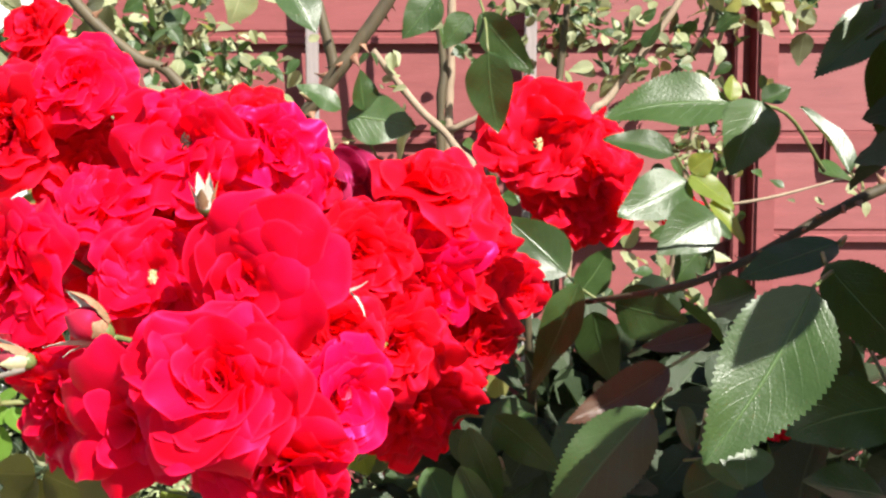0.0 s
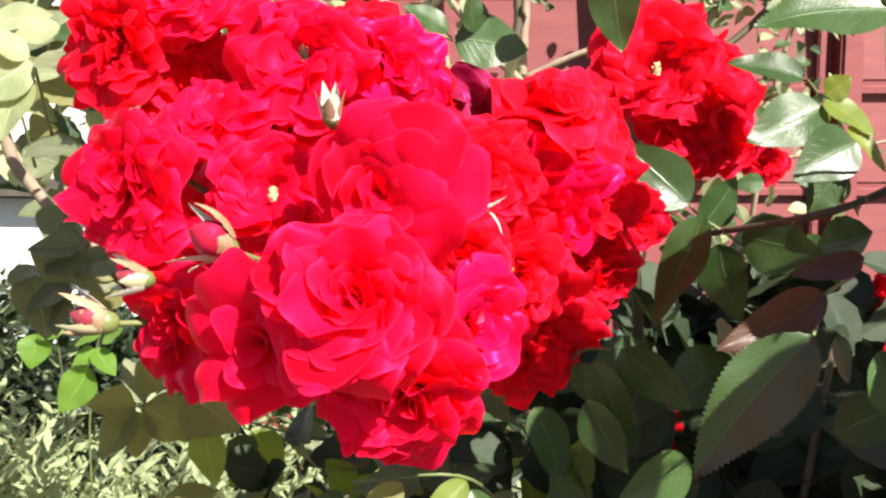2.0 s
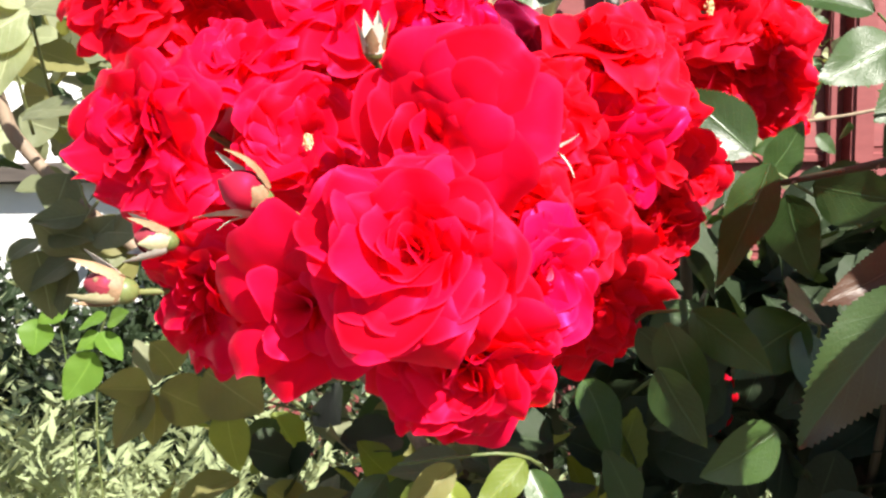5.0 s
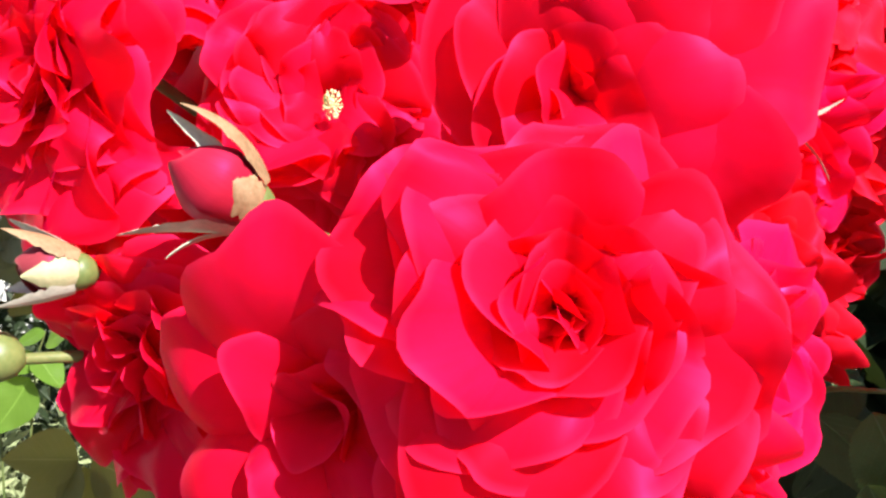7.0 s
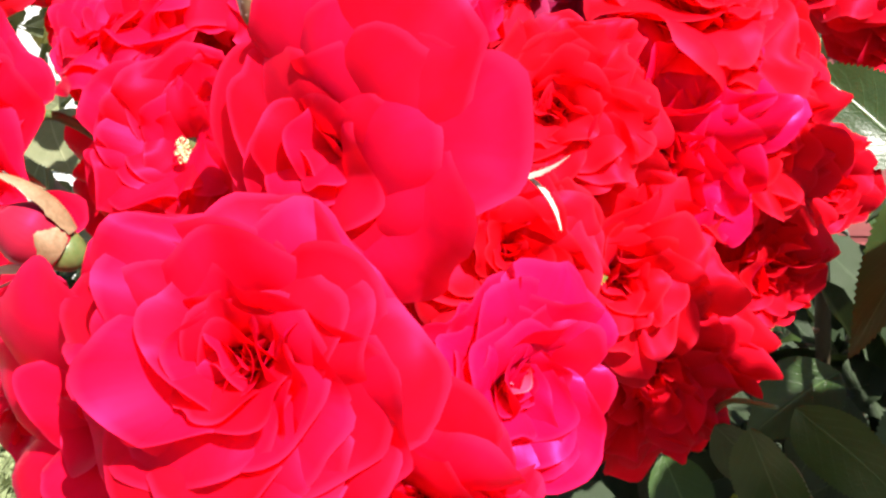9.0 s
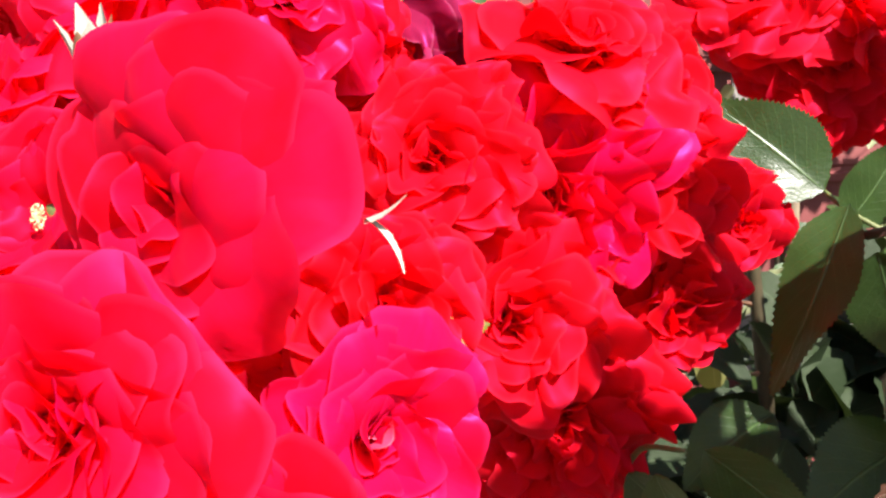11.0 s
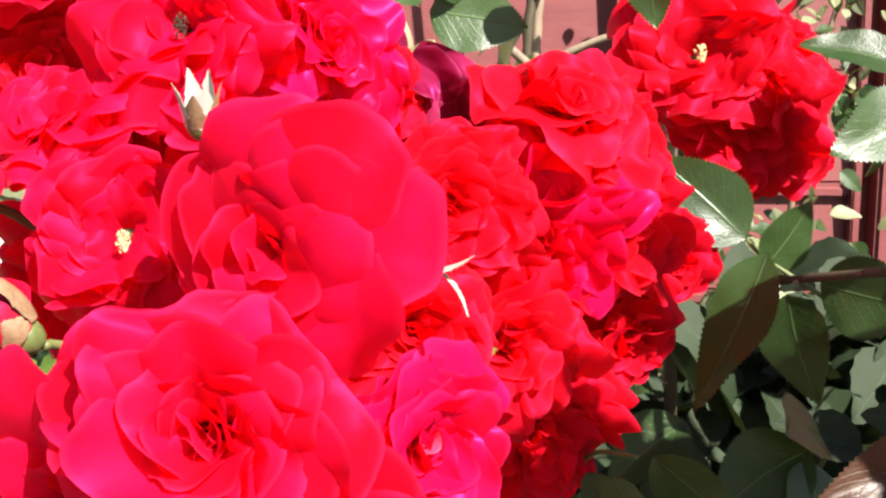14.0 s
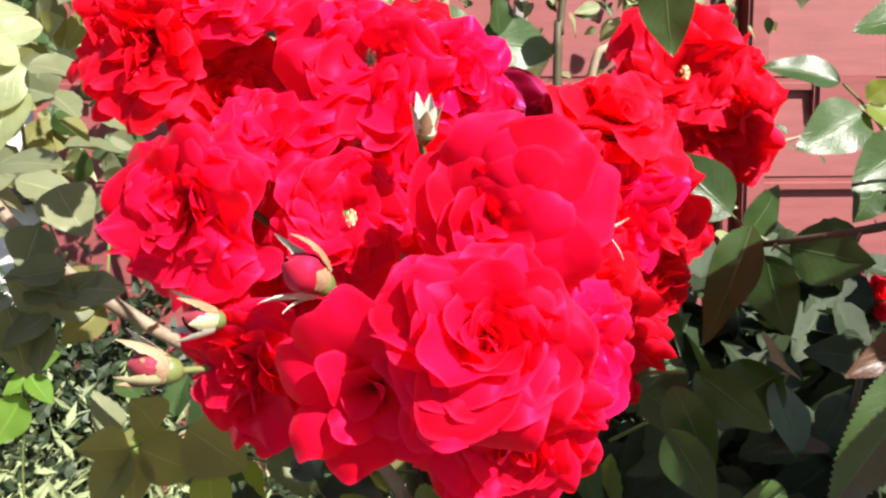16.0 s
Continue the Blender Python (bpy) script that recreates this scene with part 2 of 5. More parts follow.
def smooth_line(points, steps=6):
    """A rounded line through the points."""
    p = [Vector(q) for q in points]
    p = [2 * p[0] - p[1]] + p + [2 * p[-1] - p[-2]]
    line = []
    for a, b, c, d in zip(p, p[1:], p[2:], p[3:]):
        for k in range(steps):
            s = k / steps
            line.append(0.5 * ((2 * b) + (c - a) * s + (2 * a - 5 * b + 4 * c - d) * s * s + (3 * b - a - 3 * c + d) * s ** 3))
    return line + [p[-2]]


def tube(points, r0, r1, sides=8, steps=6, wobble=0.0):
    line = smooth_line(points, steps)
    verts, uvs = [], []
    side = Vector((0.3, 0.9, 0.2))
    for k, p in enumerate(line):
        d = (line[min(k + 1, len(line) - 1)] - line[max(k - 1, 0)]).normalized()
        x = side.cross(d).normalized()
        y = d.cross(x)
        s = k / (len(line) - 1)
        r = (r0 + (r1 - r0) * s) * (1 + wobble * noise.noise(p * 60))
        for i in range(sides):
            a = 2 * math.pi * i / sides
            verts.append(p + r * (math.cos(a) * x + math.sin(a) * y))
            uvs.append((i / sides, s))
    faces = [(k * sides + i, k * sides + (i + 1) % sides, (k + 1) * sides + (i + 1) % sides, (k + 1) * sides + i)
             for k in range(len(line) - 1) for i in range(sides)]
    faces += [tuple(range(sides))[::-1], tuple(range((len(line) - 1) * sides, len(line) * sides))]
    return verts, faces, uvs


def aim(at, way, spin=0.0):
    """A pose at a place whose z axis points along way."""
    q = Vector(way).normalized().to_track_quat("Z", "Y")
    return Matrix.Translation(at) @ q.to_matrix().to_4x4() @ Matrix.Rotation(radians(spin), 4, "Z")


# ---- roses ----
def petal_shape(rng, length, width, a0, a1, cup, roll, ruffle, nu=32, nv=13, warp=None):
    """A round petal that stands at the origin, leans out along x by the angles a0 (foot) to a1 (rim), wraps round z and curls back evenly along its rim."""
    verts, uvs = [], []
    ph = [rng.uniform(0, 6.28) for _ in range(8)]
    notch, skew, dent = rng.uniform(0.0, 0.08), rng.uniform(-0.10, 0.10), rng.uniform(-0.35, 0.35)
    nick, spot = rng.choice((0, 0, 0.04, 0.07)), rng.uniform(-0.6, 0.6)
    a0, a1 = radians(a0), radians(a1)
    wide, n = radians(80), 8
    for j in range(nv + 1):
        v = (j / nv) ** 0.8
        for i in range(nu + 1):
            u = 2 * i / nu - 1
            f = wide * u
            rim = math.cos(f) ** 0.36 * (1 - notch * math.exp(-(u - dent) ** 2 / 0.03) + 0.030 * math.sin(3.3 * u + ph[0]) + 0.020 * math.sin(7.5 * u + ph[1]) + 0.008 * math.sin(16 * u + ph[6]))
            rim *= 1 - nick * math.exp(-(u - spot) ** 2 / 0.006)
            vv, y = min(1.06, v * rim * math.cos(f)), v * rim * math.sin(f) * width / 0.68
            rho = z = 0.0
            for k in range(n):
                a = a0 + (a1 - a0) * (vv * (k + 0.5) / n) ** 1.25
                rho += math.sin(a) * vv / n
                z += math.cos(a) * vv / n
            a = a0 + (a1 - a0) * vv ** 1.25
            q = y / length
            curl = 0.17 * roll / 25 * max(0.0, (v - 0.55) / 0.45) ** 2.2 * (0.75 + 0.5 * math.sin(2.1 * u + ph[7]))
            wave = ruffle * (v ** 1.5 * (0.45 * math.sin(2.4 * u + ph[2] + 1.5 * v) + 0.25 * math.sin(3.6 * v + ph[4])) + 0.60 * v ** 4 * math.sin(5.2 * u + ph[3]) + 0.36 * v ** 6 * math.sin(11 * u + ph[5]))
            off = length * (1.5 * cup * q * q + wave - curl)
            verts.append((rho * length - math.cos(a) * off, y * (1 - 0.3 * min(cup, 1.2) * min(1, 2 * q * q)) + skew * length * vv * vv, z * length + math.sin(a) * off))
            uvs.append(((u + 1) / 2, v))
    if warp is not None:
        verts = [warp(Vector(p)) for p in verts]
    return mesh("petal", verts, sheet(nu, nv), uvs)


def crumple(m, radius, seed, strength=1.0):
    """Bends all petals of one bloom together, so that its rings lose their evenness."""
    inv, shift = m.inverted(), Vector((seed * 3.7, seed * 1.3, 0.4))

    def bend(p):
        q = m @ p
        s = min(1.2, q.length / radius)
        d = 0.17 * noise.noise_vector(q / (0.62 * radius) + shift) + 0.058 * noise.noise_vector(q / (0.27 * radius) + shift) * s + 0.012 * noise.noise_vector(q / (0.13 * radius) + shift) * s
        return inv @ (q + strength * radius * s * d)

    return bend


# rings of petals, from the outside in: count, length, width, lean at foot and rim, cup, rolled rim, ruffle
FULL = [(9, 1.04, 0.46, 64, 102, 0.05, 20, 0.11), (9, 1.03, 0.45, 54, 94, 0.08, 22, 0.12), (8, 0.98, 0.43, 44, 84, 0.13, 22, 0.12), (8, 0.92, 0.40, 35, 74, 0.20, 22, 0.12),
        (7, 0.84, 0.36, 27, 63, 0.30, 22, 0.12), (6, 0.75, 0.33, 19, 51, 0.45, 22, 0.12), (5, 0.66, 0.30, 12, 38, 0.65, 20, 0.11), (4, 0.58, 0.26, 4, 22, 0.90, 16, 0.10), (3, 0.52, 0.17, 0, 8, 1.20, 10, 0.08), (4, 0.50, 0.22, -2, -24, 0.7, 0, 0.10)]
OPEN = [(10, 1.06, 0.46, 66, 103, 0.05, 20, 0.14), (9, 1.02, 0.44, 57, 96, 0.08, 22, 0.15), (9, 0.96, 0.40, 48, 88, 0.14, 22, 0.16),
        (8, 0.86, 0.35, 39, 79, 0.22, 22, 0.17), (7, 0.72, 0.30, 31, 70, 0.32, 22, 0.17), (5, 0.52, 0.25, 24, 60, 0.42, 20, 0.16)]
CUPPED = [(8, 1.04, 0.50, 52, 88, 0.08, 28, 0.12), (7, 1.00, 0.48, 40, 74, 0.16, 30, 0.12), (7, 0.94, 0.44, 29, 60, 0.28, 30, 0.12),
          (6, 0.86, 0.38, 19, 46, 0.45, 28, 0.12), (5, 0.76, 0.32, 11, 33, 0.68, 24, 0.11), (4, 0.66, 0.26, 3, 20, 0.95, 16, 0.10), (3, 0.58, 0.17, 0, 8, 1.2, 10, 0.08), (4, 0.50, 0.22, -2, -24, 0.7, 0, 0.10)]
FRILLED = [(9, 1.06, 0.44, 66, 104, 0.05, 20, 0.13), (9, 1.03, 0.42, 57, 96, 0.08, 22, 0.14), (9, 0.98, 0.40, 47, 86, 0.14, 24, 0.15), (8, 0.90, 0.36, 37, 75, 0.24, 24, 0.16),
           (7, 0.80, 0.33, 27, 63, 0.38, 22, 0.16), (6, 0.69, 0.28, 17, 49, 0.55, 20, 0.15), (5, 0.58, 0.23, 7, 32, 0.80, 16, 0.13), (3, 0.50, 0.18, 0, 10, 1.20, 10, 0.10), (4, 0.50, 0.22, -2, -24, 0.7, 0, 0.10)]
CROWDED = [(12, 1.06, 0.38, 66, 104, 0.05, 20, 0.17), (11, 1.03, 0.36, 58, 97, 0.08, 22, 0.18), (11, 0.98, 0.34, 49, 88, 0.14, 24, 0.19), (10, 0.91, 0.31, 40, 78, 0.24, 24, 0.19),
           (9, 0.82, 0.28, 30, 66, 0.38, 22, 0.19), (8, 0.72, 0.25, 20, 52, 0.55, 20, 0.18), (6, 0.61, 0.22, 10, 36, 0.80, 16, 0.15), (4, 0.52, 0.17, 2, 16, 1.10, 10, 0.12), (4, 0.50, 0.22, -2, -24, 0.7, 0, 0.10)]
# broad petals that single blooms show: side towards which the petal lies, then as above
FOLDED = [((-0.25, 0, 1), 1.16, 0.56, 26, 84, 0.06, 10, 0.05), ((0.75, 0, 0.7), 1.0, 0.42, 44, 80, 0.1, 16, 0.08), ((-1, 0, 0.25), 0.98, 0.36, 48, 88, 0.1, 20, 0.10), ((-0.7, 0, -0.75), 1.02, 0.34, 44, 82, 0.14, 20, 0.10),
          ((-0.1, 0, -1), 0.92, 0.44, 48, 84, 0.14, 24, 0.10), ((0.7, 0, -0.8), 0.9, 0.34, 48, 88, 0.1, 24, 0.12), ((-0.45, 0, -0.9), 0.72, 0.24, 22, 52, 0.3, 24, 0.12), ((0.5, 0, -0.6), 0.70, 0.26, 20, 50, 0.3, 24, 0.12),
          ((0.35, 0, 0.8), 0.86, 0.34, 20, 58, 0.2, 18, 0.07), ((-0.8, 0, 0.3), 0.70, 0.28, 22, 52, 0.25, 18, 0.08), ((0.9, 0, 0), 0.62, 0.24, 12, 40, 0.5, 22, 0.1), ((-0.3, 0, 0.6), 0.56, 0.22, 8, 32, 0.6, 20, 0.1), ((0.1, 0, -0.6), 0.56, 0.22, 0, 18, 0.9, 14, 0.1), ((0.6, 0, 0.5), 0.62, 0.22, 0, 14, 0.9, 14, 0.1)]
DOMED = [((1, 0, 0.80), 1.48, 0.58, 28, 110, 0.06, 16, 0.10), ((1, 0, 0.05), 1.62, 0.58, 26, 112, 0.06, 14, 0.10), ((0.9, 0, -0.7), 1.44, 0.54, 28, 108, 0.06, 16, 0.10), ((0.25, 0, 1), 1.30, 0.54, 30, 106, 0.06, 18, 0.10),
         ((-0.45, 0, 1), 0.92, 0.50, 44, 92, 0.10, 20, 0.11), ((-1, 0, 0.2), 0.88, 0.50, 46, 82, 0.14, 22, 0.11), ((-0.8, 0, -0.8), 0.88, 0.46, 48, 84, 0.12, 22, 0.11), ((0, 0, -1), 1.06, 0.50, 44, 90, 0.10, 22, 0.11),
         ((1, 0, 0.42), 1.32, 0.52, 17, 108, 0.08, 16, 0.12), ((1, 0, -0.30), 1.30, 0.50, 17, 107, 0.08, 16, 0.12), ((0.45, 0, 0.9), 1.16, 0.48, 20, 100, 0.08, 18, 0.12), ((-0.9, 0, 0.6), 0.82, 0.42, 32, 66, 0.20, 22, 0.11),
         ((1, 0, 0.05), 1.10, 0.46, 9, 102, 0.10, 16, 0.12), ((0.8, 0, 0.75), 1.04, 0.44, 10, 98, 0.10, 18, 0.12), ((0.75, 0, -0.6), 1.02, 0.42, 12, 96, 0.12, 18, 0.12), ((0.1, 0, -1), 0.92, 0.40, 20, 78, 0.22, 26, 0.11),
         ((0.9, 0, 0.35), 0.90, 0.38, 3, 84, 0.18, 18, 0.12), ((0.6, 0, -0.3), 0.82, 0.34, 3, 74, 0.24, 18, 0.12), ((-0.1, 0, 0.9), 0.84, 0.38, 16, 66, 0.25, 20, 0.11), ((-0.7, 0, -0.6), 0.76, 0.36, 26, 56, 0.28, 24, 0.11),
         ((-0.8, 0, 0.4), 0.68, 0.32, 16, 44, 0.40, 20, 0.11), ((-0.3, 0, -0.9), 0.68, 0.30, 12, 46, 0.42, 24, 0.11), ((0.4, 0, 0.6), 0.70, 0.28, 2, 48, 0.40, 16, 0.10), ((-0.5, 0, 0.1), 0.62, 0.24, 2, 22, 0.8, 14, 0.10),
         ((0.2, 0, -0.5), 0.62, 0.22, 0, 20, 0.8, 14, 0.10), ((0.3, 0, 0.3), 0.52, 0.22, -2, -22, 0.7, 0, 0.10), ((-0.3, 0, -0.2), 0.50, 0.22, -2, -24, 0.7, 0, 0.10)]
WILTED = [((1, 0, -0.5), 1.55, 0.40, 50, 92, 0.5, 8, 0.22), ((0.55, 0, -1), 1.75, 0.38, 50, 98, 0.5, 8, 0.22), ((-0.1, 0, -1), 1.5, 0.40, 44, 88, 0.5, 8, 0.22),
          ((-0.8, 0, 0.3), 1.0, 0.40, 44, 82, 0.4, 16, 0.22), ((0.9, 0, -0.8), 1.15, 0.32, 26, 70, 0.7, 10, 0.24), ((0.2, 0, -0.8), 1.1, 0.30, 22, 64, 0.7, 10, 0.24)]


def stamens(rng, r):
    """A close, uneven clump of anthers on short threads."""
    verts, faces = [], []
    for _ in range(80):
        a, q = rng.uniform(0, 6.28), rng.random() ** 0.6
        top = Vector((0.62 * r * q * math.cos(a), 1.0 * r * q * math.sin(a), r * (0.85 - 0.5 * q * q) * rng.uniform(0.75, 1.1)))
        v, f, _ = tube([top * 0.25, top * 0.6, top], r * 0.022, r * 0.018, 4, 2)
        faces += [tuple(len(verts) + q for q in face) for face in f]
        verts += v
        g = rng.uniform(0.7, 1.3) * r
        v, f, _ = lathe([(0.02 * g, -0.07 * g), (0.075 * g, -0.03 * g), (0.07 * g, 0.05 * g), (0.01 * g, 0.08 * g)], 6)
        m = aim(top, Vector((rng.uniform(-1, 1), rng.uniform(-1, 1), 0.6)))
        faces += [tuple(len(verts) + q for q in face) for face in f]
        verts += [m @ Vector(q) for q in v]
    return mesh("stamens", verts, faces)


def sepal_shape(rng, length, width, lean, curl, jag=False):
    verts, uvs = [], []
    sway = rng.uniform(-0.14, 0.14)
    nu, nv = 4, 16
    a0, a1 = radians(lean), radians(lean + curl)
    for j in range(nv + 1):
        v = j / nv
        half = width * (math.sin(math.pi * (0.18 + 0.82 * v)) ** 0.8 * 0.9 + 0.02) * (1 - 0.45 * v) + (0.0001 if jag else 0.0003)
        half *= 1 + (0.14 * rng.uniform(-1, 1) if jag else 0)
        rho = z = 0
        for k in range(6):
            a = a0 + (a1 - a0) * (v * (k + 0.5) / 6)
            rho += math.sin(a) * v / 6
            z += math.cos(a) * v / 6
        a = a0 + (a1 - a0) * v
        for i in range(nu + 1):
            u = 2 * i / nu - 1
            off = 0.45 * half * u * u
            verts.append((rho * length - math.cos(a) * off, half * u + (sway * length * v * v if jag else 0.1 * length * math.sin(2 * v + length * 900) * v), z * length + math.sin(a) * off))
            uvs.append(((u + 1) / 2, v))
    return mesh("sepal", verts, sheet(nu, nv), uvs)


def rose(seed, at, way, radius, rings, label, heart="", petal=None, spin=0.0, node_at=None, squash=1.0, group="roses of the spray", broad=()):
    rng = random.Random(seed)
    ob = thing("rose_bloom", aim(at, way, spin), label, "rose", group)
    material = petal or RED
    turn, heavy = rng.uniform(0, 360), rng.uniform(0, 360)
    # the foot of the petals lies behind the place given, which is the bloom's mouth
    foot = Matrix.Translation((0, 0, -0.62 * radius)) @ Matrix.Diagonal((1, 1, squash, 1))
    for ring, (count, length, width, a0, a1, cup, roll, ruffle) in enumerate(rings):
        turn += 360 / count * 0.5 + rng.uniform(-20, 20)
        for k in range(count):
            a = turn + 360 * (k + rng.uniform(-0.28, 0.28)) / count
            lop = 1 + 0.13 * math.cos(radians(a - heavy))
            m = foot @ Matrix.Rotation(radians(a), 4, "Z") @ Matrix.Translation((0.03 * radius, 0, rng.uniform(-0.02, 0.02) * radius)) @ Matrix.Rotation(radians(8 + rng.uniform(-5, 5)), 4, "X")
            me = petal_shape(rng, radius * lop * length * rng.uniform(0.86, 1.08), radius * width * rng.uniform(0.95, 1.25),
                             a0 + rng.uniform(-3, 3), a1 + rng.uniform(-7, 7), cup * rng.uniform(0.7, 1.2), roll * rng.uniform(0.4, 1.5), ruffle * rng.uniform(0.7, 1.7),
                             warp=crumple(m, radius, seed, 0.8 if rings is FULL else 1.1))
            part("petal", me, GLINT if heart == "pale" and ring == len(rings) - 1 else material, ob, m=m)
    inward = ob.matrix_basis.inverted().to_3x3()
    for side, length, width, a0, a1, cup, roll, ruffle in broad:
        d = inward @ Vector(side)
        m = foot @ Matrix.Rotation(math.atan2(d.y, d.x), 4, "Z") @ Matrix.Translation((0.03 * radius, 0, rng.uniform(-0.02, 0.02) * radius)) @ Matrix.Rotation(radians(rng.uniform(-4, 8)), 4, "X")
        me = petal_shape(rng, radius * length, radius * width, a0, a1, cup, roll, ruffle, warp=crumple(m, radius, seed, 0.7))
        part("petal", me, material, ob, m=m)
    if heart in ("stamens", "dark"):
        tuft = part("stamen_tuft", stamens(rng, 0.115 * radius), STAMEN if heart == "stamens" else SPENT, ob, "cream yellow stamens" if heart == "stamens" else "dark brown spent stamens", foot @ Matrix.Translation((0.06 * radius, -0.05 * radius, 0.33 * radius)))
        tagged(tuft, kind="stuff")
    prof = [(0.04 * radius, -0.30 * radius), (0.12 * radius, -0.24 * radius), (0.15 * radius, -0.10 * radius), (0.10 * radius, 0.03 * radius)]
    v, f, u = lathe(prof)
    hip = part("hip", mesh("hip", v, f, u), HIP, ob, "green hip below the petals", foot)
    for k in range(5):
        part("sepal", sepal_shape(rng, 0.62 * radius, 0.10 * radius, 85, 50), SEPAL, hip, m=Matrix.Rotation(radians(72 * k + 20), 4, "Z"))
    if node_at is not None:
        start = ob.matrix_basis @ foot @ Vector((0, 0, -0.28 * radius))
        back = ob.matrix_basis @ foot @ Vector((0, 0, -1.1 * radius))
        inv = ob.matrix_basis.inverted()
        end = Vector(node_at)
        v, f, u = tube([inv @ p for p in (start, start.lerp(back, 0.6), back.lerp(end, 0.55) + Vector((0, 0, -0.008)), end)], 0.0013, 0.0019, 8, 5)
        part("stalk", mesh("stalk", v, f, u), STEM, ob, "thin green stalk")
    return ob


NODE = (-0.075, 0.505, 1.135)     # where the stalks of the near spray meet
NODE_R = (0.055, 0.665, 1.165)    # and those of the far spray
